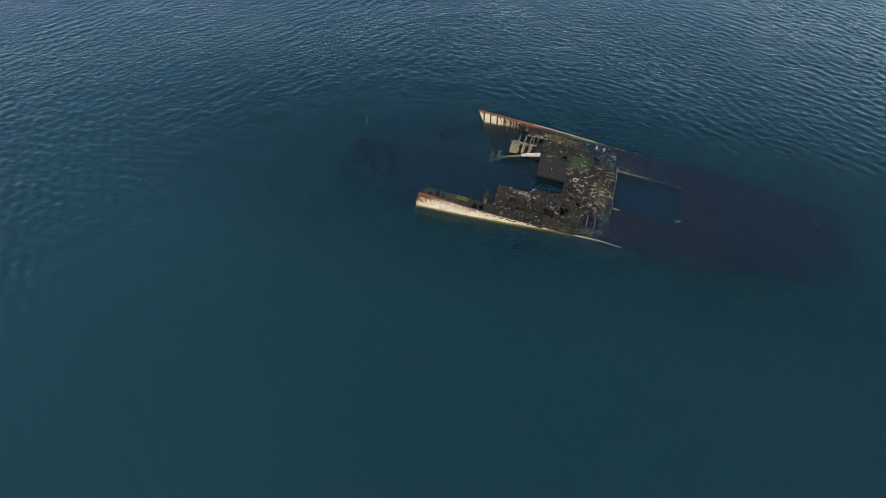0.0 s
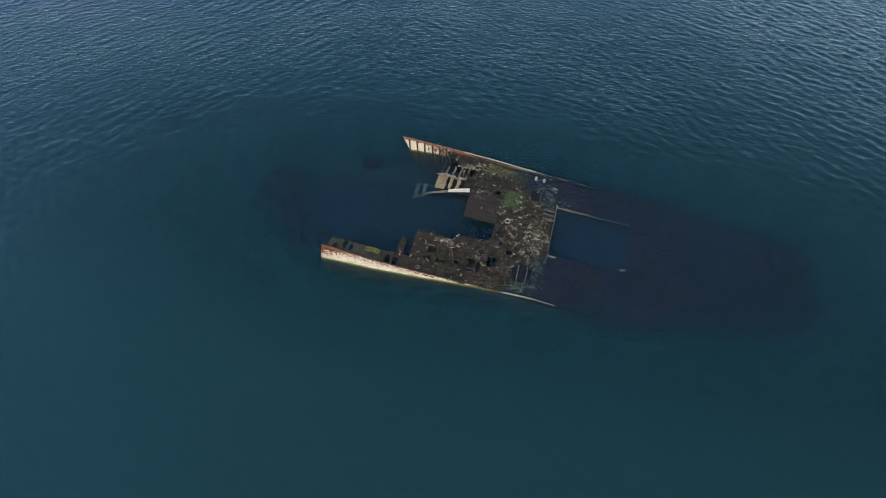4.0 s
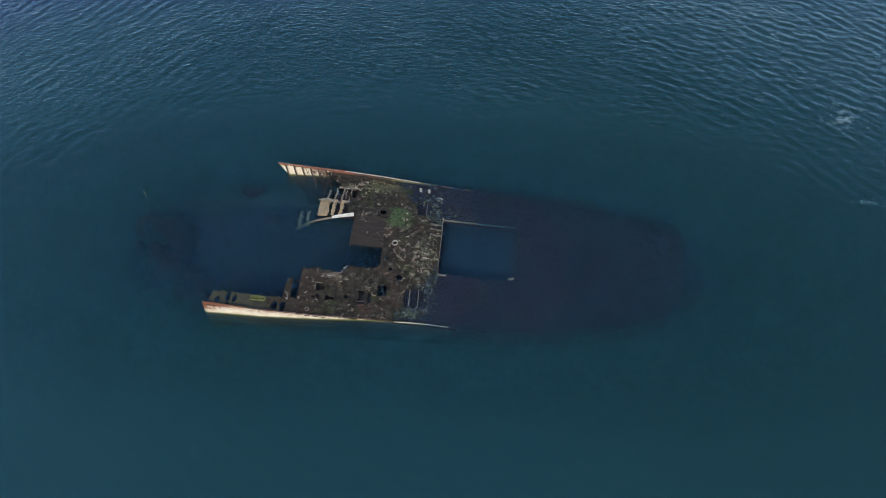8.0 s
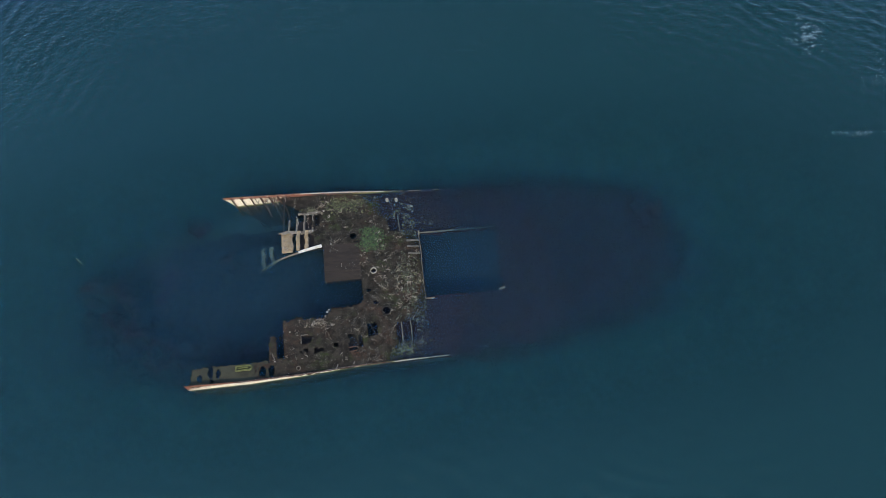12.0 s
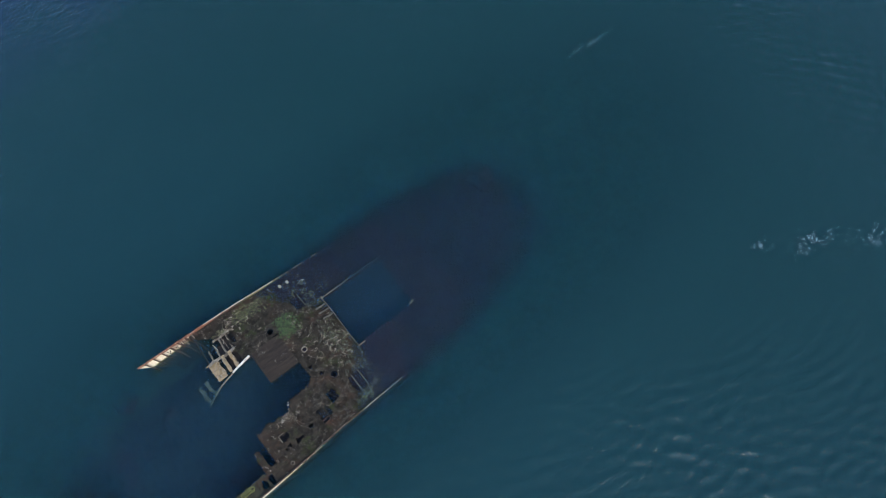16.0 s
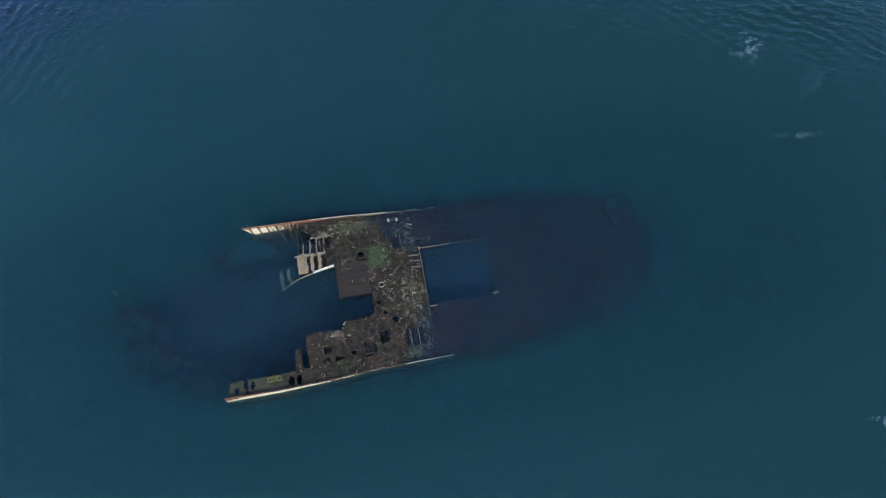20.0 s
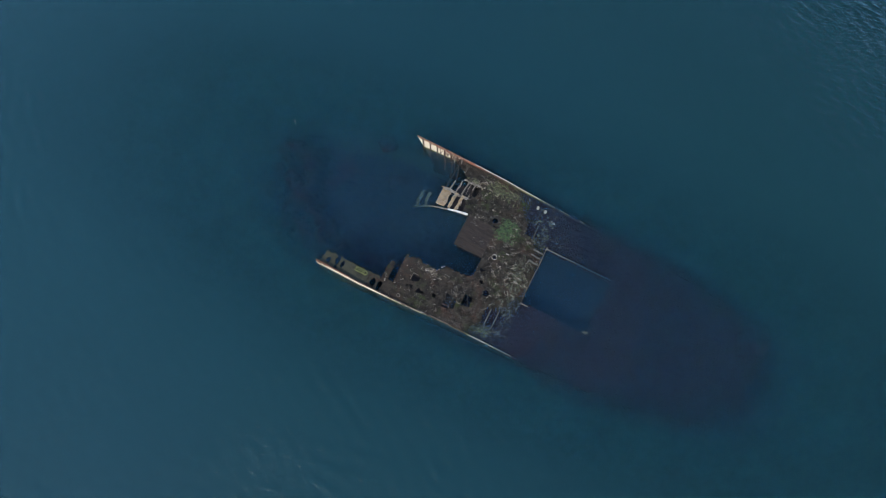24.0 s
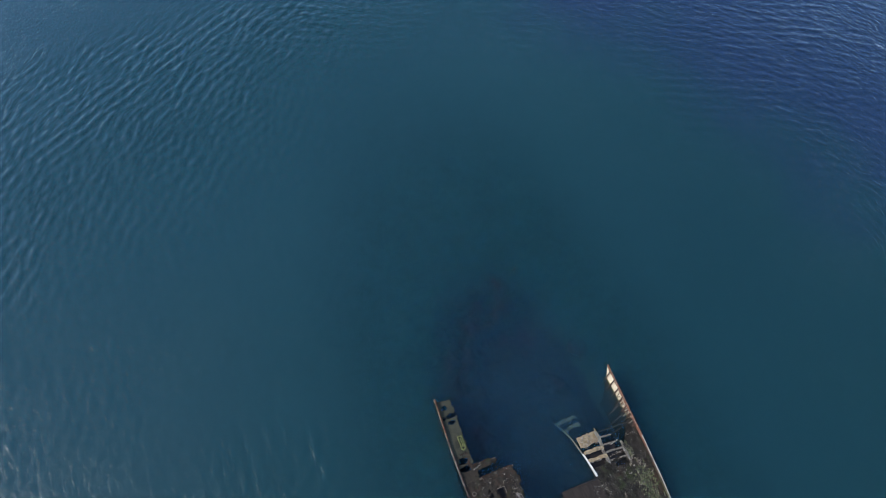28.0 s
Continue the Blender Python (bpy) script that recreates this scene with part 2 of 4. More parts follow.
def sea_material():
    """The sea's skin: sky gloss over turbid water, clear enough over the wreck to show what lies shallow."""
    m, nt, out = start_material("sea_surface")
    n = Net(nt)
    normal = n.bump(water_height(n), 1.0, 0.065)
    x, y, z = n.split()
    tone = n.mix(n.ramp(n.noise(0.03, 3), 0.35, 0.65), DEEP_TINT, (0.0084, 0.0400, 0.0405))
    # greener and darker water to the east, paler to the west
    east = n.math("ADD", n.math("ADD", x, n.math("MULTIPLY", y, 0.25)), n.math("MULTIPLY", n.math("SUBTRACT", n.noise(0.05, 3), 0.5), 24.0))
    tone = n.mix(n.ramp(east, 6, -26), n.mix(n.ramp(east, 5, 35), tone, (0.0078, 0.0365, 0.0350)), (0.0132, 0.0510, 0.0545))
    tone = n.mix(n.ramp(from_wreck(n, 0.3), 1.1, 0.7), tone, NAVY)
    tone = n.mix(meadow(n), tone, (0.014, 0.031, 0.060))
    deep = scatter_body(nt, tone)
    lit = nt.nodes.new("ShaderNodeBsdfDiffuse")
    nt.links.new(tone, lit.inputs["Color"])
    nt.links.new(normal, lit.inputs["Normal"])
    body = nt.nodes.new("ShaderNodeMixShader")
    nt.links.new(n.math("ADD", 0.1, n.math("MULTIPLY", n.ramp(from_wreck(n, 0.3), 1.0, 1.8), 0.85)), body.inputs[0])
    nt.links.new(deep.outputs[0], body.inputs[1])
    nt.links.new(lit.outputs[0], body.inputs[2])
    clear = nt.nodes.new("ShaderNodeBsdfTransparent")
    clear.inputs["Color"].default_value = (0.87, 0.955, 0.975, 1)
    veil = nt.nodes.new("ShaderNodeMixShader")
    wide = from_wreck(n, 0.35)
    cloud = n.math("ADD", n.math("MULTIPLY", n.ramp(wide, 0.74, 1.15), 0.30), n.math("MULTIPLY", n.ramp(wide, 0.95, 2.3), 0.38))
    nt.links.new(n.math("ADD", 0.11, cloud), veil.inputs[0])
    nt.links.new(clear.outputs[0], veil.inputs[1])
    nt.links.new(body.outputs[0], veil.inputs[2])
    gloss = nt.nodes.new("ShaderNodeBsdfGlossy")
    gloss.inputs["Roughness"].default_value = 0.15
    nt.links.new(normal, gloss.inputs["Normal"])
    fr = nt.nodes.new("ShaderNodeLayerWeight")
    fr.inputs["Blend"].default_value = 0.5
    nt.links.new(normal, fr.inputs["Normal"])
    glance = n.math("ADD", n.math("MULTIPLY", n.math("POWER", fr.outputs["Facing"], 5.0), 0.98), 0.02)
    skin = nt.nodes.new("ShaderNodeMixShader")
    nt.links.new(glance, skin.inputs[0])
    nt.links.new(veil.outputs[0], skin.inputs[1])
    nt.links.new(gloss.outputs[0], skin.inputs[2])
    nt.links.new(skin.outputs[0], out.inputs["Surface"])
    return m


def murk_material():
    """Turbid water below the skin, thicker outside the wreck than over its decks."""
    m, nt, out = start_material("turbid_water")
    n = Net(nt)
    tone = n.mix(n.ramp(n.noise(0.05, 3), 0.35, 0.65), SEA_TINT, (0.0080, 0.054, 0.061))
    tone = n.mix(n.ramp(from_wreck(n, 0.3), 1.1, 0.7), tone, NAVY)
    body = scatter_body(nt, tone)
    clear = nt.nodes.new("ShaderNodeBsdfTransparent")
    clear.inputs["Color"].default_value = (0.91, 0.97, 0.983, 1)
    veil = nt.nodes.new("ShaderNodeMixShader")
    thick = n.math("MULTIPLY", n.ramp(from_wreck(n, 0.4), 0.76, 1.18), 0.28)
    nt.links.new(n.math("ADD", n.math("ADD", 0.055, thick), n.math("MULTIPLY", n.noise(0.7, 3), 0.07)), veil.inputs[0])
    nt.links.new(clear.outputs[0], veil.inputs[1])
    nt.links.new(body.outputs[0], veil.inputs[2])
    nt.links.new(veil.outputs[0], out.inputs["Surface"])
    return m


def seabed_material():
    """Pale silt with a broad meadow of dark weed off the starboard side."""
    m, nt, out = start_material("silty_seabed")
    n = Net(nt)
    x, y, z = n.split()
    big, fine = n.noise(0.05, 4), n.noise(0.5, 4, 0.7)
    c = n.mix(n.ramp(big, 0.35, 0.65), (0.024, 0.051, 0.053), (0.027, 0.055, 0.056))
    c = n.mix(n.ramp(fine, 0.5, 0.75), c, (0.029, 0.057, 0.057))
    c = n.mix(meadow(n), c, (0.022, 0.018, 0.035))
    # dark litter and weed that has gathered in and round the wreck
    far = from_wreck(n, 0.35, 14.8, 15.6)
    c = n.mix(n.ramp(far, 1.04, 0.80), c, (0.032, 0.019, 0.034))
    # weed and wreckage of the fallen bow
    ex = n.math("MULTIPLY", n.math("ADD", x, 1.6), 1 / 6.2)
    ey = n.math("MULTIPLY", n.math("ADD", n.math("ADD", y, n.math("MULTIPLY", x, 0.066)), 0.3), 1 / 5.0)
    ring = n.math("POWER", n.math("ADD", n.math("MULTIPLY", ex, ex), n.math("MULTIPLY", ey, ey)), 0.5)
    ring = n.math("ADD", ring, n.math("MULTIPLY", n.math("SUBTRACT", n.noise(0.4, 4), 0.5), 0.7))
    c = n.mix(n.ramp(ring, 1.25, 0.5), c, (0.026, 0.018, 0.034))
    n.surface(out, c, 0.95)
    return m


def mound_material():
    """Bluish silt on the floor of the wreck, reddish weed on what stands up from it."""
    m, nt, out = start_material("weedy_mound")
    n = Net(nt)
    x, y, z = n.split()
    silt = n.mix(n.ramp(n.noise(0.7, 4), 0.35, 0.65), (0.019, 0.029, 0.038), (0.023, 0.034, 0.043))
    weed = n.mix(n.ramp(n.noise(1.3, 5, 0.7), 0.38, 0.62), (0.010, 0.0048, 0.008), (0.028, 0.0085, 0.013))
    weed = n.mix(n.ramp(n.noise(6, 4), 0.55, 0.75), weed, (0.030, 0.014, 0.018))
    high = n.math("ADD", z, n.math("MULTIPLY", n.noise(0.9, 4), 0.8))
    n.surface(out, n.mix(n.ramp(high, -1.5, -0.75), silt, weed), 0.95, spec=0.1)
    return m


DECK = deck_material()
PAINT = paint_material()
INNER = inner_paint_material()
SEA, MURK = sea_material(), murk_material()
RUST = mottled("flaking_rust", (0.10, 0.035, 0.016), (0.19, 0.07, 0.03), (0.30, 0.20, 0.12), 3.0)
STEEL = mottled("black_wet_steel", (0.010, 0.009, 0.008), (0.030, 0.022, 0.016), (0.07, 0.05, 0.035), 2.0, 0.6)
PALE = mottled("bleached_crust", (0.11, 0.086, 0.057), (0.21, 0.172, 0.12), (0.045, 0.032, 0.02), 3.5, 0.9, 0.02, 11)
SAND = mottled("sandy_concrete", (0.23, 0.15, 0.072), (0.33, 0.235, 0.125), (0.09, 0.058, 0.028), 5.0, 0.9, 0.04, 11)
WHITE = mottled("white_paint", (0.42, 0.38, 0.30), (0.56, 0.52, 0.43), (0.26, 0.19, 0.12), 2.5, 0.6, 0.01, 12)
SLAT = mottled("weathered_slat", (0.08, 0.07, 0.05), (0.16, 0.14, 0.10), (0.05, 0.04, 0.03), 3.0, 0.9, 0.02, 18)
STRIP = mottled("slimy_bulwark_plate", (0.021, 0.020, 0.010), (0.045, 0.041, 0.020), (0.085, 0.072, 0.042), 1.6, 0.75, 0.02, 20)
SHELF = mottled("brown_rusted_plate", (0.0185, 0.0115, 0.0062), (0.034, 0.0225, 0.0128), (0.056, 0.042, 0.028), 1.4, 0.8, 0.03, 24, stretch=(1, 4, 1))
SILT = mottled("silted_plate", (0.022, 0.040, 0.040), (0.028, 0.048, 0.047), (0.020, 0.032, 0.032), 0.8, 0.9, 0.03, 6)
HOLD = mottled("hold_silt", (0.013, 0.025, 0.040), (0.016, 0.030, 0.046), (0.013, 0.022, 0.032), 0.6, 0.9, 0.02, 5)
WEED = mottled("dark_weed", (0.0095, 0.0052, 0.0082), (0.0155, 0.0085, 0.0130), (0.025, 0.0155, 0.021), 1.8, 0.9, 0.06, 9)
MOUND = mound_material()
ALGAE = mottled("pale_green_slime", (0.035, 0.048, 0.036), (0.075, 0.088, 0.066), (0.025, 0.03, 0.022), 3.0, 0.85)
BED = seabed_material()
SHELLS = crumbs_material("shell_crumbs", [(0.17, 0.15, 0.10), (0.030, 0.024, 0.016), (0.075, 0.06, 0.037), (0.022, 0.018, 0.012), (0.34, 0.30, 0.22), (0.05, 0.04, 0.025), (0.018, 0.014, 0.010), (0.10, 0.085, 0.052), (0.04, 0.032, 0.02), (0.025, 0.020, 0.014)])
MOSS = crumbs_material("moss_tufts", [(0.030, 0.065, 0.011), (0.05, 0.092, 0.014), (0.018, 0.036, 0.008), (0.075, 0.095, 0.025), (0.014, 0.020, 0.007), (0.022, 0.050, 0.010)])
TURF = crumbs_material("olive_moss_tufts", [(0.080, 0.080, 0.018), (0.040, 0.042, 0.012), (0.115, 0.105, 0.032), (0.045, 0.060, 0.012), (0.150, 0.135, 0.060), (0.025, 0.022, 0.010), (0.060, 0.044, 0.018), (0.030, 0.034, 0.010)])
OLIVE = crumbs_material("olive_weed_tufts", [(0.10, 0.10, 0.03), (0.06, 0.065, 0.02), (0.15, 0.14, 0.055), (0.20, 0.18, 0.10), (0.04, 0.045, 0.015)])
SLIME = mottled("yellow_slime", (0.07, 0.07, 0.018), (0.14, 0.135, 0.04), (0.04, 0.036, 0.018), 6.0, 0.8, 0.02, 16)
CREAM = mottled("old_cream_paint", (0.30, 0.25, 0.17), (0.44, 0.38, 0.28), (0.15, 0.10, 0.065), 3.0, 0.7, 0.015, 14)
IRON = mottled("brown_scale_iron", (0.035, 0.018, 0.011), (0.085, 0.040, 0.022), (0.19, 0.13, 0.085), 3.0, 0.85, 0.02, 14)
HOAR = crumbs_material("hoary_weed_tufts", [(0.07, 0.075, 0.045), (0.035, 0.04, 0.022), (0.11, 0.115, 0.075), (0.19, 0.185, 0.13), (0.04, 0.05, 0.02), (0.03, 0.03, 0.02), (0.05, 0.065, 0.025)])
FLAKES = crumbs_material("curled_flakes", [(0.30, 0.24, 0.17), (0.18, 0.13, 0.085), (0.40, 0.34, 0.26), (0.12, 0.085, 0.055), (0.24, 0.20, 0.13)])
FOAM = mottled("sea_foam", (0.36, 0.42, 0.43), (0.52, 0.56, 0.56), (0.42, 0.46, 0.46), 6.0, 0.7)


# ---- building ----
def part(name, bm, material, parent=None, label="", smooth=False):
    """Links a bmesh as one mesh object under a thing or a part."""
    me = bpy.data.meshes.new(name)
    if not isinstance(bm, bmesh.types.BMesh):
        me.from_pydata(*bm)
    else:
        bm.normal_update()
        bm.to_mesh(me)
        bm.free()
    if smooth:
        me.shade_smooth()
    me.materials.append(material)
    ob = new(name, me)
    ob.parent = parent
    if label:
        ob["label"] = label
    return ob


def wobble(x, y, z=0.0, s=1.0):
    return noise.noise(Vector((x * s, y * s, z)))


def deck_z(u, v):
    """Height of the sloping, cambered deck over the sea, along and across the ship."""
    hump = 0.13 * math.exp(-((u - 12.3) / 1.3) ** 2 - ((v - 0.2) / 2.4) ** 2)
    return 1.31 - 0.11 * u - 0.0073 * v - 0.008 * v * v + hump


def plate(cover, box, step, thick, lift=None, ragged=0.8):
    """A sheet over the deck where cover(u, v) holds, with ragged edges and a true thickness."""
    u0, u1, v0, v1 = box
    nu, nv = max(1, round((u1 - u0) / step)), max(1, round((v1 - v0) / step))
    du, dv = (u1 - u0) / nu, (v1 - v0) / nv
    kept = {(i, j) for i in range(nu) for j in range(nv) if cover(u0 + (i + 0.5) * du, v0 + (j + 0.5) * dv)}
    index, top = {}, []

    def vert(i, j):
        if (i, j) not in index:
            edge = any((a, b) not in kept for a in (i - 1, i) for b in (j - 1, j))
            k = ragged * step if edge else 0.0
            u, v = u0 + i * du, v0 + j * dv
            uu, vv = u + k * wobble(u * 9, v * 9, 3.1), v + k * wobble(u * 9, v * 9, 7.7)
            z = deck_z(uu, vv) + (lift(uu, vv) if lift else 0.0)
            index[i, j] = len(top)
            top.append((uu, vv, z))
        return index[i, j]

    faces, sides = [], []
    for i, j in sorted(kept):
        a, b, c, d = vert(i, j), vert(i + 1, j), vert(i + 1, j + 1), vert(i, j + 1)
        faces.append((a, b, c, d))
        for other, p, q in (((i, j - 1), a, b), ((i + 1, j), b, c), ((i, j + 1), c, d), ((i - 1, j), d, a)):
            if other not in kept:
                sides.append((p, q))
    n = len(top)
    verts = top + [(x, y, z - thick) for x, y, z in top]
    faces += [tuple(n + k for k in reversed(f)) for f in faces]
    faces += [(q, p, p + n, q + n) for p, q in sides]
    return verts, [], faces


def beam(p0, p1, wide, high, bends=6, rough=0.15, taper=1.0):
    """A worn bar between two points, with a box section, a little crooked."""
    p0, p1 = Vector(p0), Vector(p1)
    way = (p1 - p0).normalized()
    side = way.cross(Vector((0, 0, 1)))
    side = side.normalized() if side.length > 1e-3 else Vector((1, 0, 0))
    up = side.cross(way).normalized()
    verts, faces = [], []
    for k in range(bends + 1):
        f = k / bends
        c = p0.lerp(p1, f)
        s = 1 + (taper - 1) * f
        jog = rough * wide
        c = c + side * jog * wobble(c.x * 3, c.y * 3, 1.7) + up * jog * wobble(c.x * 3, c.y * 3, 5.2)
        w, h = wide / 2 * s * (1 + rough * wobble(c.x * 5, c.y * 5, 9.0)), high / 2 * (1 + rough * wobble(c.x * 5, c.y * 5, 2.0))
        b = min(w, h) * 0.35
        for a, e in ((-w, -h + b), (-w, h - b), (-w + b, h), (w - b, h), (w, h - b), (w, -h + b), (w - b, -h), (-w + b, -h)):
            verts.append(c + side * a + up * e)
    for k in range(bends):
        for j in range(8):
            a, b2 = 8 * k + j, 8 * k + (j + 1) % 8
            faces.append((a, b2, b2 + 8, a + 8))
    faces.append(tuple(reversed(range(8))))
    faces.append(tuple(8 * bends + j for j in range(8)))
    return [tuple(v) for v in verts], [], faces


def crumbs(spots, rng, low, high, flat=0.5, slim=0.6):
    """Many small angular lumps, each at a spot (x, y, z)."""
    verts, faces = [], []
    for x, y, z in spots:
        r = low + (high - low) * rng.random() ** 2
        a0, n = rng.random() * 6.28, 5
        base = len(verts)
        long = slim * (1 + 1.5 * rng.random())
        turn = rng.random() * 3.14
        for k in range(n):
            a = a0 + 6.283 * k / n
            px, py = r * long * math.cos(a) * (0.7 + 0.6 * rng.random()), r / long * math.sin(a) * (0.7 + 0.6 * rng.random())
            verts.append((x + px * math.cos(turn) - py * math.sin(turn), y + px * math.sin(turn) + py * math.cos(turn), z - 0.01))
        verts.append((x + r * 0.3 * (rng.random() - 0.5), y + r * 0.3 * (rng.random() - 0.5), z + r * flat * (0.5 + rng.random())))
        faces += [(base + k, base + (k + 1) % n, base + n) for k in range(n)]
    return verts, [], faces


def ring_mesh(u, v, z, r, wall, tall, steps=28, tilt=0.0):
    """A short upright tube."""
    verts, faces = [], []
    for k in range(steps):
        a = 2 * math.pi * k / steps
        w = 1 + 0.05 * wobble(math.cos(a) * 2, math.sin(a) * 2, u)
        for rr, h in ((r * w, 0), (r * w, tall), ((r - wall) * w, tall), ((r - wall) * w, 0)):
            verts.append((u + rr * math.cos(a), v + rr * math.sin(a), z + h + tilt * rr * math.cos(a)))
    for k in range(steps):
        n = (k + 1) % steps
        for j in range(4):
            faces.append((4 * k + j, 4 * n + j, 4 * n + (j + 1) % 4, 4 * k + (j + 1) % 4))
    return verts, [], faces


# ---- sea and seabed ----
def sea_grid():
    step = 0.145
    near = np.arange(-50, 50.01, step)
    far = 50 + np.cumsum(step * 1.2 ** np.arange(1, 48))
    axis = np.concatenate([-far[::-1], near, far])
    x, y = np.meshgrid(axis + 6.0, axis + 2.0, indexing="ij")
    rng = np.random.default_rng(5)

    def train(heading, spread, count, shortest, longest):
        """Short-crested wind waves running about one heading, of unit slope."""
        h = np.zeros_like(x)
        for k in range(count):
            length = shortest * (longest / shortest) ** rng.random()
            way, w = radians(heading + rng.normal(0, spread)), 2 * math.pi / length
            bend = 0.7 * np.sin(0.13 * x + 0.05 * y + rng.random() * 6.28) + 0.7 * np.sin(0.11 * y - 0.04 * x + rng.random() * 6.28)
            h += length / 6.28 * np.sin(w * (x * math.cos(way) + y * math.sin(way)) + bend + rng.random() * 6.28)
        return h * math.sqrt(2 / count)

    right = train(58, 22, 44, 0.5, 1.15)
    left = train(150, 24, 44, 0.5, 1.2)
    long = train(95, 30, 10, 2.2, 4.5)
    side = 1 / (1 + np.exp((x - 4 + 6 * np.sin(0.1 * y)) / 5)) / (1 + np.exp((4 - y) / 4))
    h = 0.090 * (right * (1 - 0.75 * side) + left * (0.25 + 0.75 * side)) + 0.011 * long
    h = h + 3.0 * h * h          # narrow crests, broad troughs
    gust = 0.85 + 0.2 * np.sin(0.13 * x + 0.07 * y + 1.0) + 0.2 * np.sin(0.06 * x - 0.15 * y + 2.0)
    # livelier to the south-west and the south-east, quieter to the north
    gust = gust * (1 + 0.45 / (1 + np.exp((x + 5) / 3)) / (1 + np.exp((y - 8) / 3)) + 0.4 / (1 + np.exp((20 - x) / 3)) / (1 + np.exp((y + 4) / 3)) - 0.2 / (1 + np.exp((14 - y) / 3)))
    # the wreck breaks the waves: calmer over it and in its lee
    across, along = (y + 0.066 * x) / 7.5, (x - 11.5) / 19.0
    calm = np.sqrt(across ** 2 + along ** 2)
    h *= gust * (0.52 + 0.48 / (1 + np.exp((1.15 - calm) * 4)))
    fade = np.clip((52 - np.maximum(abs(x - 6), abs(y - 2))) / 6, 0, 1)
    h *= fade
    n = len(axis)
    me = bpy.data.meshes.new("sea")
    me.vertices.add(n * n)
    me.vertices.foreach_set("co", np.stack([x, y, h], -1).astype(np.float32).ravel())
    i = np.arange(n * n).reshape(n, n)
    quads = np.stack([i[:-1, :-1], i[1:, :-1], i[1:, 1:], i[:-1, 1:]], -1).reshape(-1, 4)
    me.loops.add(quads.size)
    me.loops.foreach_set("vertex_index", quads.ravel().astype(np.int32))
    me.polygons.add(len(quads))
    me.polygons.foreach_set("loop_start", np.arange(0, quads.size, 4, dtype=np.int32))
    me.update()
    me.shade_smooth()
    me.materials.append(SEA)
    return tagged(new("water_surface", me), "rippled teal sea surface reflecting a clear sky", "sea", kind="structure")


sea_grid()


def sheet(name, depth, reach, step, swell, material, label):
    k = int(reach / step)
    verts, faces, row = [], [], 2 * k + 1
    for i in range(-k, k + 1):
        for j in range(-k, k + 1):
            x, y = 8 + i * step, 4 + j * step
            verts.append((x, y, depth + swell * wobble(x * 0.35, y * 0.35, depth)))
    for i in range(row - 1):
        for j in range(row - 1):
            a = i * row + j
            faces.append((a, a + row, a + row + 1, a + 1))
    ob = part(name, (verts, [], faces), material, smooth=True)
    return tagged(ob, label, "water", kind="structure")


for deep in (-0.42, -0.95, -1.75):
    sheet("water_turbid", deep, 150, 1.5, 0.12, MURK, "cloudy teal water under the sea surface")
tagged(sheet("seabed", -2.75, 4000, 80, 0.1, BED, "silty seabed under murky teal water"), category="seabed")

# ---- the wreck ----
wreck = tagged(new("shipwreck"), "half-sunken rusted ship wreck with torn cream hull and mossy deck", "shipwreck")
wreck.matrix_world = pose(0, 0, 0, 0, 0, -3.8)

PORT_U, PORT_B = (0, 3, 6, 9, 12.5, 17, 21.7, 24, 26, 27.4, 28.2, 28.6), (5.2, 5.29, 5.25, 5.12, 5.16, 5.06, 4.65, 4.0, 3.1, 2.0, 1.0, -0.2)
STAR_U, STAR_B = (2, 6, 8.6, 10.7, 13, 17, 21, 25, 27, 28.3, 28.8), (5.44, 5.42, 5.35, 5.22, 5.1, 5.0, 4.8, 4.5, 4.1, 3.6, 3.0)


def port_b(u):
    return float(np.interp(u, PORT_U, PORT_B))


def star_b(u):
    return float(np.interp(u, STAR_U, STAR_B))


def port_sheer(u):
    return deck_z(u, -port_b(u)) + 0.26 * max(0.1, 1 - u / 10.5) + 0.18 * math.exp(-((u - 12.2) / 1.6) ** 2)


def star_sheer(u):
    return deck_z(u, star_b(u)) + (0.285 - 0.009 * u if u < 15 else 0.15 - 0.25 * min(1.0, (u - 15) / 3) * (0.6 + wobble(u * 0.8, 3.0, 1.0)))


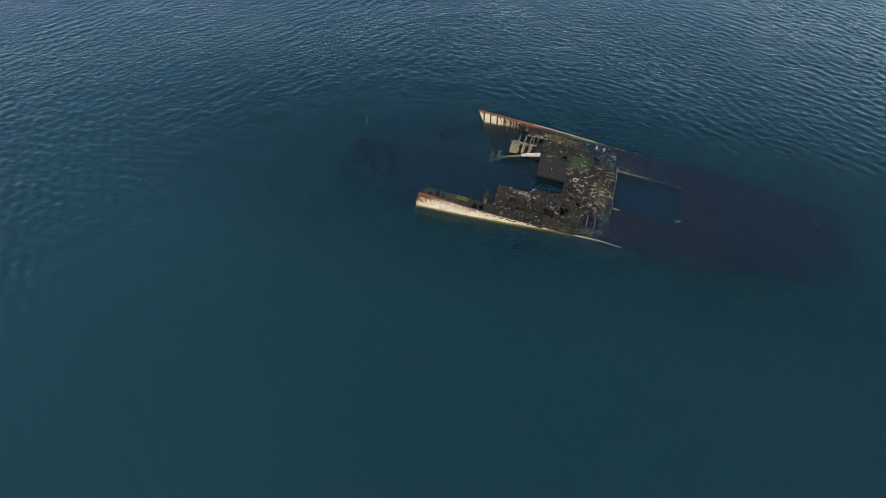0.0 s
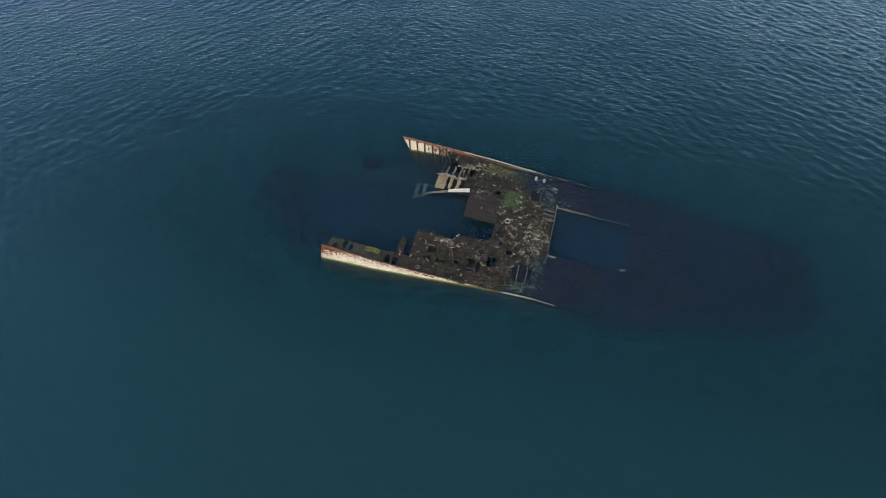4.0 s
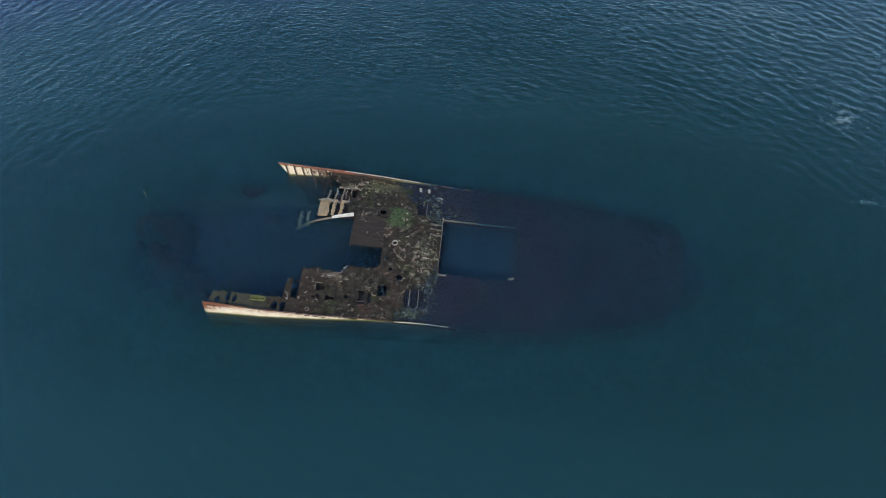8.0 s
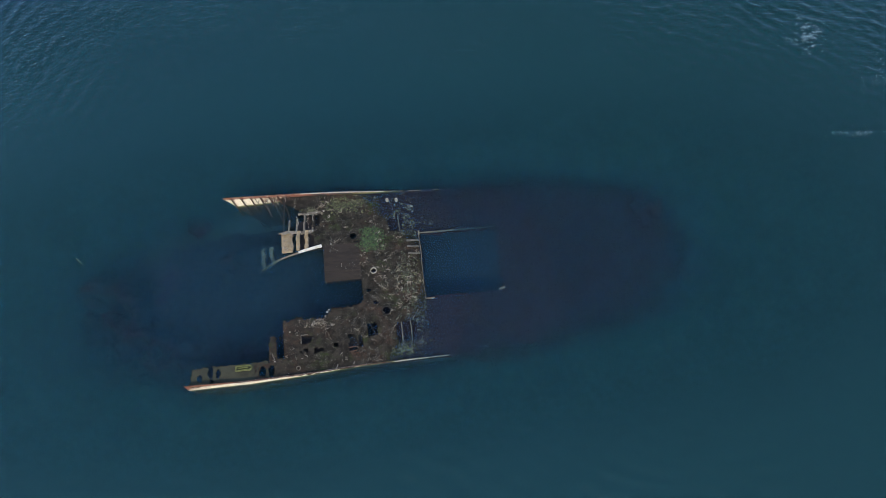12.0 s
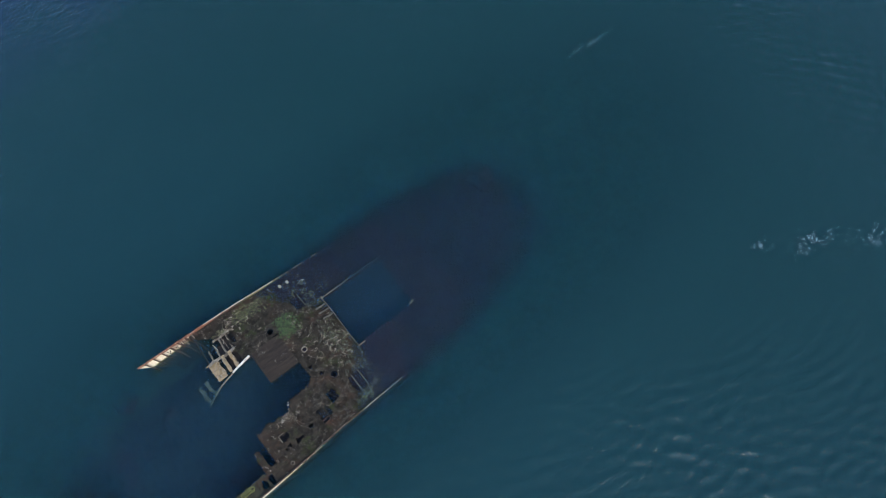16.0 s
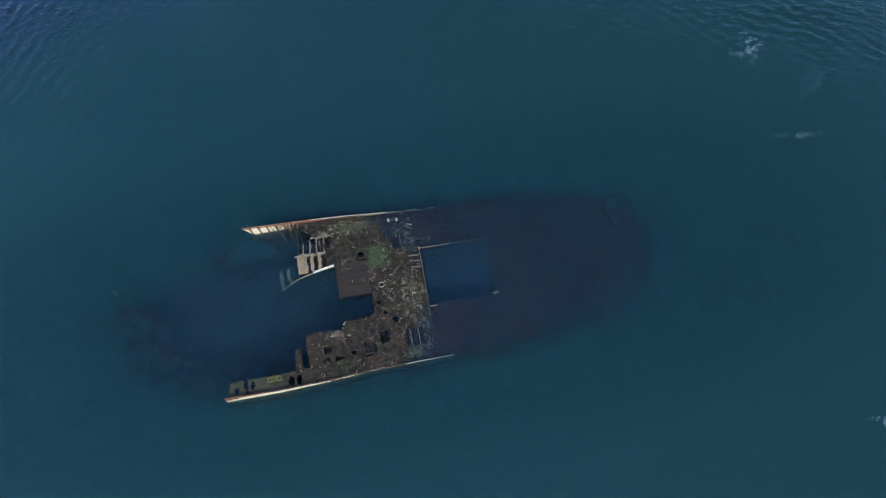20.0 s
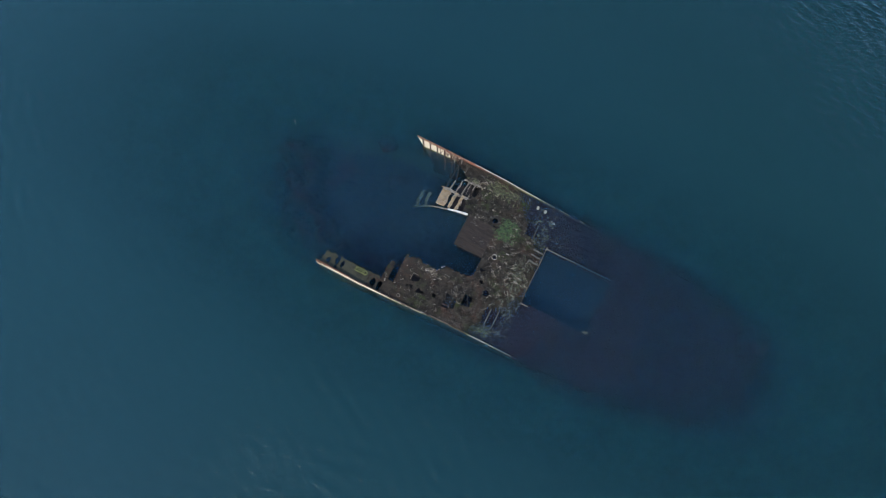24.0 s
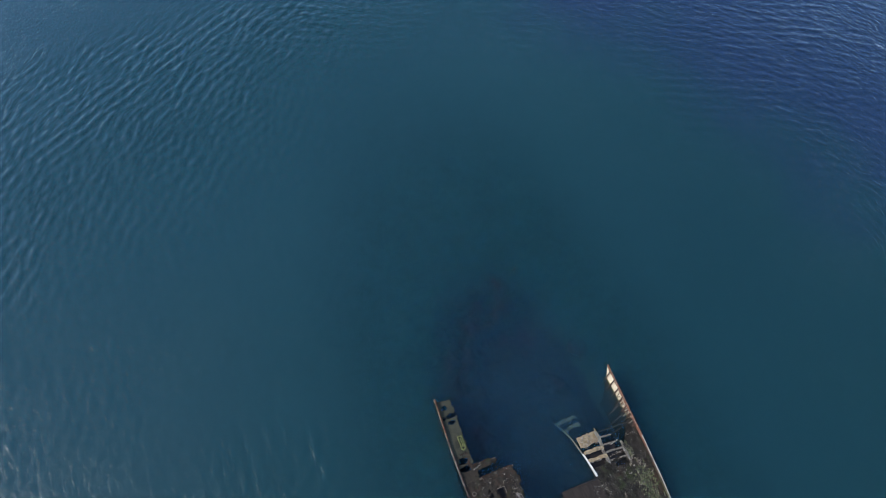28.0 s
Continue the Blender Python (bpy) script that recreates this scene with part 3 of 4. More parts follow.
def holes(u, v):
    """Whether a hole rusted or cut through the deck is at this place."""
    for hu, hv, a, b, square in (
        (6.26, -3.41, 0.25, 0.22, 1), (8.65, -3.80, 0.20, 0.46, 1), (8.70, -4.22, 0.16, 0.10, 1), (9.05, -3.75, 0.10, 0.35, 1), (4.93, -3.72, 0.17, 0.55, 1),
        (6.78, -4.08, 0.20, 0.15, 0), (6.22, -3.99, 0.11, 0.12, 0), (7.02, -4.06, 0.10, 0.09, 0), (7.75, -3.88, 0.15, 0.13, 0), (5.95, -4.02, 0.08, 0.07, 0),
        (9.12, 2.40, 0.20, 0.18, 0), (9.18, 1.90, 0.24, 0.13, 1), (10.11, 0.09, 0.16, 0.16, 0), (10.59, -2.29, 0.21, 0.21, 0),
        (11.55, -3.55, 0.55, 0.52, 1), (11.62, 2.95, 0.42, 0.5, 1), (9.75, -3.25, 0.28, 0.36, 1),
        (4.01, -4.86, 0.18, 0.28, 0), (4.42, -4.84, 0.17, 0.30, 0), (0.93, -4.84, 0.14, 0.21, 0), (1.46, -4.58, 0.16, 0.30, 0), (1.50, -5.02, 0.12, 0.10, 0), (1.83, -4.70, 0.12, 0.24, 0),
        (9.75, -1.05, 0.14, 0.12, 0), (10.05, -1.75, 0.16, 0.10, 0),
    ):
        j = 0.16 * wobble(u * 6, v * 6, hu)
        x, y = abs(u - hu) / a, abs(v - hv) / b
        if (max(x, y) if square else math.hypot(x, y)) < 1 + j:
            return True
    return False


def bumps(u, v):
    return 0.022 * wobble(u * 1.1, v * 1.1, 4.0) + 0.02 * wobble(u * 4.1, v * 4.1, 8.0)


INNER_EDGE_U, INNER_EDGE_V = (4.2, 4.36, 4.40, 5.06, 5.14, 5.9, 7.4, 7.62, 9.2, 9.4), (-4.5, -4.4, -3.08, -3.14, -2.33, -2.25, -2.38, -1.9, -1.82, -1.6)


def port_cover(u, v):
    e = float(np.interp(u, INNER_EDGE_U, INNER_EDGE_V)) + 0.16 * wobble(u * 3.3, v * 3.3, 1.0) + 0.10 * wobble(u * 9.3, v * 9.3, 4.0)
    return -port_b(u) < v < e and not holes(u, v)


def star_cover(u, v):
    if not v < star_b(u) or holes(u, v):
        return False
    if u > 7.35:
        return v > 1.95
    torn = 6.2 + 0.5 * wobble(v * 2.2, 1.5, 2.0) + (0.55 if v < 4.15 else -1.0 * (v - 4.15))
    if not u > torn:
        return False
    # plates gone between the beams
    gap = abs((u - 6.70) / 0.44 - round((u - 6.70) / 0.44)) * 0.44
    return not (3.25 < v < 3.98 and u < 7.32 and gap < 0.14) and not (1.9 < v < 2.75 and u < 6.93)


def bridge_cover(u, v):
    return -port_b(u) < v < star_b(u) and not holes(u, v)


def aft_cover(u, v):
    if not -port_b(u) < v < star_b(u) or u > 28.75 + 0.1 * wobble(v, 3.0, 1.0):
        return False
    return not (u < 17.35 + 0.12 * v and -1.84 < v < 2.09)


part("port_deck", plate(port_cover, (3.6, 9.4, -5.4, -1.5), 0.075, 0.05, bumps), DECK, wreck, "dark crusted deck plating with rusted-through holes")
part("starboard_deck", plate(star_cover, (5.0, 9.4, 1.9, 5.5), 0.075, 0.05, bumps), DECK, wreck, "torn deck plating with mussel crust and moss")
bridge = part("bridge_deck", plate(bridge_cover, (9.4, 12.84, -5.4, 5.5), 0.075, 0.05, bumps), DECK, wreck, "deck plating awash, overgrown with weed and moss")
bridge.data.materials.append(WEED)
for p in bridge.data.polygons:
    x, y, z = bridge.data.vertices[p.vertices[0]].co
    if z < -0.07 + 0.10 * wobble(x * 1.7, y * 1.7, 2.0) + 0.05 * wobble(x * 6, y * 6, 2.0):
        p.material_index = 1
part("aft_deck", plate(aft_cover, (12.84, 29.1, -5.4, 5.5), 0.2, 0.06, lambda u, v: 2 * bumps(u, v) + 0.05 * wobble(u * 0.6, v * 0.6, 6.0)), WEED, wreck, "sunken deck covered with dark weed")
part("bow_strip", plate(lambda u, v: v > -5.22 and v < -4.33 + 0.06 * wobble(u * 4, 1.0, 2.0) and u > 0.62 - 0.18 * (-4.2 - v) and not holes(u, v), (0.2, 4.3, -5.3, -4.1), 0.06, 0.04, lambda u, v: 0.5 * bumps(u, v)), STRIP, wreck, "slimy olive side deck plate with torn holes")
for a, b in ((-0.30, 0.24), (0.25, 0.83), (0.84, 1.36), (1.37, 1.96)):
    part("shelf_plate", plate(lambda u, v: True, (7.43 + 0.04 * a, 9.42, a, b), 0.09, 0.05, lambda u, v: 0.4 * bumps(u, v) + 0.012 * math.sin(9 * a), 0.25), SHELF, wreck)



part("shelf_face", beam((7.44, 0.12, deck_z(7.44, -0.3) - 0.26), (9.42, 0.05, deck_z(9.42, -0.4) - 0.26), 0.05, 0.40, 10, 0.1), STEEL, wreck, "black torn edge under the deck plates")
part("shelf_face", beam((7.43, 1.96, deck_z(7.43, 1.96) - 0.20), (7.43, -0.28, deck_z(7.43, -0.3) - 0.20), 0.05, 0.32, 10, 0.1), STEEL, wreck)
for k in range(14):
    u = 7.5 + 0.135 * k
    part("torn_tooth", beam((u, -0.26, deck_z(u, -0.3) + 0.0), (u + 0.02, -0.36 - 0.05 * (k % 3), deck_z(u, -0.3) - 0.05), 0.05, 0.03, 2, 0.2), SHELF, wreck)


def shell(b, sheer, sign, u0, u1, tip, bottom=-2.7):
    """One side of the hull: an outer skin and an inner skin a plate's thickness apart."""
    us = [u0 + (u1 - u0) * k / 150 for k in range(151)]
    rows = 14
    verts, faces = [], []
    for inner in (0.0, 0.05):
        for u in us:
            top = sheer(u) - 0.01
            for r in range(rows):
                f = r / (rows - 1)
                z = top + (bottom - top) * f ** 1.3
                end = max(0.0, 1 - (u - u0) / 1.2)
                uu = u + tip * (top - z) * end + 0.02 * end * wobble(z * 5, u, 2.0)
                dent = 0.018 * wobble(u * 1.7, z * 1.7, 3.0)
                flare = 0.07 * end ** 2 * (0.6 - abs(z - 0.6))
                verts.append((uu, sign * (b(u) - inner + dent + flare - 0.05 * (top - z)), z))
    n = len(us) * rows
    for k in range(len(us) - 1):
        for r in range(rows - 1):
            a = k * rows + r
            quad = (a, a + rows, a + rows + 1, a + 1)
            faces.append(quad if sign > 0 else quad[::-1])
            faces.append(tuple(n + q for q in (quad[::-1] if sign > 0 else quad)))
    for k in range(len(us) - 1):
        a = k * rows
        faces.append((a, a + n, a + rows + n, a + rows))
    for r in range(rows - 1):
        faces.append((r, r + 1, r + 1 + n, r + n))
    return verts, [], faces, n, len(us), rows


def two_sided(name, data, label):
    verts, edges, faces, n, cols, rows = data
    ob = part(name, (verts, edges, faces), PAINT, wreck, label, smooth=False)
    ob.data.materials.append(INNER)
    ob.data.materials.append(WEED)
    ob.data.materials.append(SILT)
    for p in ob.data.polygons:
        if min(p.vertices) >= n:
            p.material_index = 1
        if verts[p.vertices[0]][0] > 12.2 + 0.8 * wobble(*verts[p.vertices[0]]):
            x, y, z = verts[p.vertices[0]]
            p.material_index = 2 if z > deck_z(x, y) - 0.25 + 0.3 * wobble(x, y, z) else 3
        p.use_smooth = len(set(v >= n for v in p.vertices)) == 1
    return ob


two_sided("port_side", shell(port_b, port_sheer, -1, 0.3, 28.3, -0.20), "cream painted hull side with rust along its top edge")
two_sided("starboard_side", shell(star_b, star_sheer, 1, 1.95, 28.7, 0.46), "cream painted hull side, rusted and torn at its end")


def gunwale(b, sheer, sign, u0, u1, wide, material, label):
    steps = int((u1 - u0) / 0.12)
    verts, faces = [], []
    for k in range(steps + 1):
        u = u0 + (u1 - u0) * k / steps
        w = wide * (0.8 + 0.5 * wobble(u * 2.3, sign, 4.0))
        c = sign * (b(u) - 0.01 + 0.012 * wobble(u * 3, 2.0, sign))
        z = sheer(u)
        for y, h in ((-w, -0.03), (-w, 0.015), (-w * 0.5, 0.03), (w * 0.5, 0.03), (w, 0.015), (w, -0.03)):
            verts.append((u, c + y, z + h + 0.008 * wobble(u * 6, y, 1.0)))
    for k in range(steps):
        for j in range(6):
            a, e = 6 * k + j, 6 * k + (j + 1) % 6
            faces.append((a, e, e + 6, a + 6))
    faces += [tuple(reversed(range(6))), tuple(6 * steps + j for j in range(6))]
    return part("gunwale", (verts, [], faces), material, wreck, label)


gunwale(port_b, port_sheer, -1, 0.32, 2.6, 0.035, RUST, "rusted red gunwale edge")
gunwale(port_b, port_sheer, -1, 2.62, 10.6, 0.025, IRON, "brown rusted gunwale edge")
gunwale(star_b, star_sheer, 1, 1.97, 6.3, 0.030, RUST, "rusted red gunwale edge")
gunwale(star_b, star_sheer, 1, 6.32, 11.2, 0.024, CREAM, "chalky white gunwale edge")

for u0, u1 in ((11.35, 11.9), (12.1, 12.3), (12.6, 13.4), (14.1, 14.5)):
    gunwale(star_b, star_sheer, 1, u0, u1, 0.035, PALE, "short length of gunwale edge awash")
for u0, u1 in ((10.7, 12.0), (12.05, 13.6)):
    gunwale(port_b, port_sheer, -1, u0, u1, 0.022, CREAM, "short length of gunwale edge awash")

# frames of the torn starboard end
for k, u in enumerate((2.42, 2.95, 3.48, 4.02, 4.52, 5.02)):
    z = star_sheer(u)
    part("hull_frame", beam((u, star_b(u) - 0.11, z - 0.04), (u + 0.05, star_b(u) - 0.16, -1.0), 0.045, 0.13, 8), IRON, wreck)
for u, v, e, dz, w in ((4.05, 5.0, 0.30, -0.62, 0.035), (4.25, 4.9, 0.62, -0.50, 0.05), (4.62, 5.1, 0.45, -0.60, 0.03), (4.85, 4.75, 0.80, -0.42, 0.045), (5.05, 4.6, 0.55, -0.30, 0.03), (3.70, 5.15, 0.28, -0.55, 0.03), (5.3, 4.9, 0.9, -0.25, 0.05)):
    part("hanging_strip", beam((u, v + 0.2, star_sheer(u) - 0.12), (u + 0.30, v - e, star_sheer(u) + dz - 0.1), w, 0.03, 9, 0.9), STEEL, wreck)
rng = random.Random(8)
for k in range(16):
    u = 3.9 + 0.12 * k + rng.uniform(-0.05, 0.05)
    z = star_sheer(u) - rng.uniform(0.05, 0.35)
    part("rust_flap", beam((u, star_b(u) - 0.08, z), (u + rng.uniform(-0.1, 0.2), star_b(u) - rng.uniform(0.18, 0.40), z - rng.uniform(0.0, 0.30)), rng.uniform(0.03, 0.08), 0.015, 4, 0.8), IRON if k % 4 else PALE, wreck)

# deck beams laid bare, starboard
for u, v0, v1, w, dz, stuff in ((5.28, 3.05, 4.9, 0.05, -0.06, STEEL), (5.58, 3.0, 3.75, 0.085, 0.0, PALE), (6.02, 3.0, 3.80, 0.085, 0.0, PALE), (6.44, 2.95, 4.2, 0.10, -0.02, PALE), (6.92, 2.95, 4.15, 0.10, -0.03, PALE),
                                (6.06, 1.82, 3.0, 0.20, 0.0, SAND), (6.53, 1.84, 3.0, 0.20, -0.02, SAND)):
    part("deck_beam", beam((u - 0.05, v0, deck_z(u, v0) - 0.10 + dz), (u + 0.03, v1, deck_z(u, v1) - 0.04 + dz), w, 0.13, 14, 0.4), stuff, wreck)
part("stringer", beam((5.15, 3.02, deck_z(5.15, 3) - 0.14), (7.4, 2.88, deck_z(7.4, 2.9) - 0.05), 0.17, 0.12, 16, 0.5), PALE, wreck)
part("stringer", beam((6.1, 4.15, deck_z(6.1, 4.1) - 0.06), (7.5, 4.12, deck_z(7.5, 4.1) - 0.04), 0.14, 0.10, 8, 0.4), PALE, wreck)
# black sheet added where only shade lies in the gaps between the beams
part("backing_plate", plate(lambda u, v: v < 4.3 - 0.5 * (u < 6.3) + 0.1 * wobble(u * 5, v * 5), (5.9, 7.45, 1.88, 4.4), 0.1, 0.04, lambda u, v: -0.42 + 0.02 * wobble(u * 4, v * 4)), STEEL, wreck, "black backing sheet for the shade below the bare beams")
part("backing_plate", plate(lambda u, v: True, (11.0, 12.2, 2.3, 3.6), 0.15, 0.04, lambda u, v: -0.28 + 0.03 * wobble(u * 4, v * 4)), WEED, wreck, "weedy plate under the opening")
part("backing_plate", plate(lambda u, v: True, (10.9, 12.2, -4.2, -2.9), 0.15, 0.04, lambda u, v: -0.28 + 0.03 * wobble(u * 4, v * 4)), WEED, wreck, "weedy plate under the opening")
# another added black sheet, for the shaded hull inside seen through the holes
part("backing_plate", plate(lambda u, v: v < -2.7 - 0.25 * (u < 5.6), (5.25, 9.35, -5.0, -2.6), 0.2, 0.04, lambda u, v: -0.40 + 0.02 * wobble(u * 4, v * 4)), STEEL, wreck, "black backing sheet for the shade below the deck openings")
slab = plate(lambda u, v: True, (5.10, 5.72, 1.80, 3.0), 0.1, 0.13, lambda u, v: -0.14 + 0.03 * wobble(u * 5, v * 5) - 0.10 * (5.9 - u), 1.0)
part("concrete_slab", slab, SAND, wreck, "sandy concrete slab between the beams")
part("slab_lug", beam((4.95, 3.02, deck_z(5, 3) - 0.2), (5.3, 3.0, deck_z(5.2, 3) - 0.15), 0.07, 0.06, 3), SAND, wreck)


def coaming(us, v0, v1, tall0, tall1, z0, z1, wide, name, material, label=""):
    """An upright strip along the ship, of changing height."""
    steps, verts, faces = 16, [], []
    for k in range(steps + 1):
        f = k / steps
        u, v = us[0] + (us[1] - us[0]) * f, v0 + (v1 - v0) * f ** 0.7 + 0.01 * wobble(f * 9, us[0])
        z, t = z0 + (z1 - z0) * f, tall0 + (tall1 - tall0) * f + 0.015 * wobble(f * 11, us[1], 2.0)
        for y, h in ((-wide / 2, 0), (-wide / 2, t - 0.012), (-wide / 4, t), (wide / 4, t), (wide / 2, t - 0.012), (wide / 2, 0)):
            verts.append((u, v + y, z + h))
    for k in range(steps):
        for j in range(6):
            a, e = 6 * k + j, 6 * k + (j + 1) % 6
            faces.append((a, e, e + 6, a + 6))
    faces += [tuple(reversed(range(6))), tuple(6 * steps + j for j in range(6))]
    return part(name, (verts, [], faces), material, wreck, label)


coaming((6.0, 7.36), 1.77, 1.90, 0.22, 0.33, 0.18, 0.36, 0.05, "hatch_coaming", WHITE, "white painted hatch coaming, torn at one end")
coaming((4.9, 5.98), 1.58, 1.76, 0.12, 0.18, 0.0, 0.18, 0.045, "hatch_coaming", PALE, "bleached low end of the hatch coaming")
coaming((3.75, 4.9), 1.12, 1.58, 0.12, 0.16, -0.30, 0.0, 0.08, "hatch_coaming", ALGAE, "sunken green end of the hatch coaming")
for u, v0, v1 in ((3.95, 1.25, 2.45), (4.45, 1.45, 2.55)):
    part("bent_frame", beam((u, v0, -0.30), (u - 0.12, v1, -0.26), 0.20, 0.08, 10, 0.8), ALGAE, wreck, "green slimed frame under the water")
part("bent_frame", beam((3.80, 2.42, -0.18), (4.0, 2.5, -0.19), 0.12, 0.06, 4, 0.4), ALGAE, wreck)

part("hold_floor", plate(lambda u, v: True, (12.9, 18.4, -2.2, 3.6), 0.5, 0.05, lambda u, v: -1.6 - deck_z(u, v) + 0.05 * wobble(u, v, 2.0)), HOLD, wreck, "silted hold floor under murky water")


# after hatch: coaming rails and slats
part("hatch_rail", beam((12.90, 2.12, deck_z(12.9, 2.1) + 0.26), (12.88, 0.50, deck_z(12.9, 0.5) + 0.20), 0.035, 0.14, 14, 0.7), PALE, wreck, "bleached rail at the hatch edge")
part("hatch_rail", beam((12.86, 0.48, deck_z(12.9, 0.5) + 0.12), (12.80, -1.86, deck_z(12.9, -1.8) + 0.12), 0.035, 0.12, 12, 0.6), SLAT, wreck)
part("hatch_rail", beam((12.94, 2.12, deck_z(12.9, 2.1) + 0.16), (15.0, 2.13, deck_z(15, 2.1) + 0.22), 0.035, 0.16, 14, 0.5), SLAT, wreck, "pale hatch edge sinking under the water")
part("hatch_rail", beam((15.05, 2.13, deck_z(15, 2.1) + 0.2), (17.5, 2.14, deck_z(17.5, 2.1) + 0.22), 0.025, 0.14, 14, 0.6), SILT, wreck, "slimed hatch edge under the water")
part("hatch_rail", beam((12.80, -1.88, deck_z(12.8, -1.9) + 0.08), (13.3, -1.88, deck_z(13.3, -1.9) + 0.08), 0.06, 0.12, 4, 0.3), PALE, wreck)
part("hatch_post", beam((12.91, 2.12, deck_z(12.9, 2.1) - 0.05), (12.91, 2.13, deck_z(12.9, 2.1) + 0.40), 0.09, 0.09, 4), PALE, wreck)
part("hatch_corner", beam((16.95, -1.85, deck_z(17, -1.8) + 0.42), (17.3, -1.80, deck_z(17.3, -1.8) + 0.44), 0.12, 0.10, 4, 0.3), PALE, wreck, "pale corner stub under the water")
for v in (1.72, 1.32, 0.88):
    part("hatch_slat", beam((12.15, v, deck_z(12.1, v) + 0.10), (12.84, v - 0.05, deck_z(12.8, v) + 0.14), 0.10, 0.06, 9, 0.4), SLAT, wreck)
for u, v0, v1 in ((11.30, -4.05, -3.05), (11.80, -4.12, -3.02), (11.82, 3.45, 2.45)):
    part("deck_beam", beam((u, v0, deck_z(u, v0) + 0.0), (u + 0.02, v1, deck_z(u, v1) + 0.02), 0.06, 0.10, 6, 0.4), SLAT, wreck, "pale beam across an opening in the deck")
part("deck_beam", beam((9.62, -2.9, deck_z(9.6, -2.9) + 0.03), (9.92, -3.6, deck_z(9.9, -3.6) + 0.04), 0.05, 0.06, 5, 0.3), STEEL, wreck)
part("deck_beam", beam((9.92, -3.6, deck_z(9.9, -3.6) + 0.04), (9.70, -3.68, deck_z(9.7, -3.6) + 0.04), 0.05, 0.06, 4, 0.3), STEEL, wreck)

# rings, bollards, coamings of small openings
part("vent_ring", ring_mesh(10.11, 0.09, deck_z(10.1, 0.1) - 0.06, 0.175, 0.02, 0.14), CREAM, wreck, "white ring collar of a deck opening")
part("vent_ring", ring_mesh(10.59, -2.29, deck_z(10.6, -2.3) - 0.06, 0.25, 0.035, 0.10), STEEL, wreck, "rusted ring collar of a deck opening")
part("vent_ring", ring_mesh(9.12, 2.40, deck_z(9.1, 2.4) - 0.06, 0.25, 0.035, 0.09), STEEL, wreck)
part("small_ring", ring_mesh(5.79, -4.88, deck_z(5.8, -4.9) - 0.03, 0.12, 0.03, 0.09, 18), PALE, wreck)
for u, v in ((11.30, 4.58), (11.84, 4.54)):
    part("bollard", ring_mesh(u, v, deck_z(u, v) - 0.1, 0.088, 0.03, 0.32, 20), CREAM, wreck, "hollow white-topped bollard standing in the water")
for p0, p1 in (((6.0, -3.2), (6.0, -3.62)), ((6.02, -3.18), (6.35, -3.18))):
    part("opening_rim", beam((*p0, deck_z(*p0) + 0.03), (*p1, deck_z(*p1) + 0.03), 0.03, 0.07, 4, 0.4), PALE, wreck)
for k, (u, v) in enumerate(((8.62, -4.1), (8.62, -4.32))):
    part("slot_bar", beam((u - 0.2, v, deck_z(u, v) + 0.02), (u + 0.22, v + 0.02, deck_z(u, v) + 0.02), 0.05, 0.05, 4, 0.3), IRON, wreck)

# mooring chock with yellow-green growth on the side deck
for p0, p1 in (((2.74, -4.44), (3.36, -4.46)), ((2.70, -4.66), (3.34, -4.68)), ((3.36, -4.44), (3.50, -4.57)), ((3.50, -4.58), (3.34, -4.70)), ((2.72, -4.44), (2.70, -4.68)), ((2.80, -4.55), (3.30, -4.57))):
    part("chock_bar", beam((*p0, deck_z(*p0) + 0.05), (*p1, deck_z(*p1) + 0.05), 0.075, 0.10, 4, 0.5), SLIME, wreck, "mooring chock slimed yellow green")

# torn flaps along the broken port edge
rng = random.Random(11)
for u, v, r, s in ((7.44, -2.06, 0.06, 1), (7.53, -1.94, 0.045, 1), (7.33, -2.28, 0.06, 0), (5.18, -2.33, 0.05, 0), (4.46, -3.14, 0.04, 0), (4.42, -4.0, 0.05, 0), (4.62, -4.42, 0.05, 1), (5.45, -2.95, 0.04, 1)):
    bm = bmesh.new()
    bmesh.ops.create_icosphere(bm, subdivisions=2, radius=0.7 * r)
    for w in bm.verts:
        w.co = Vector((w.co.x * 1.5, w.co.y, w.co.z * 0.7)) * (1 + 0.45 * wobble(w.co.x * 9 + u, w.co.y * 9, w.co.z * 9)) + Vector((u, v, deck_z(u, v) + 0.04))
    part("torn_lump", bm, CREAM if s else PALE, wreck, "white guano-stained lump of torn plate" if s else "")


# ---- growth on the deck ----
def scatter(n, box, cover, seed, pick):
    r = random.Random(seed)
    spots = []
    while len(spots) < n:
        u, v = r.uniform(box[0], box[1]), r.uniform(box[2], box[3])
        if not (cover(u, v) and pick(u, v) > r.random()):
            continue
        way, length = r.uniform(0, 3.14), r.uniform(0.0, 0.16)
        for k in range(r.randint(1, 7)):
            f = r.gauss(0, 0.6)
            a, b = u + f * length * math.cos(way) + r.gauss(0, 0.03), v + f * length * math.sin(way) + r.gauss(0, 0.03)
            if cover(a, b):
                spots.append((a, b, deck_z(a, b) + bumps(a, b)))
    return spots


def whole_deck(u, v):
    if u < 9.4:
        if -0.3 < v < 1.95:
            return u > 7.5
        return port_cover(u, v) if v < 0 else star_cover(u, v)
    return u < 12.8 and bridge_cover(u, v)


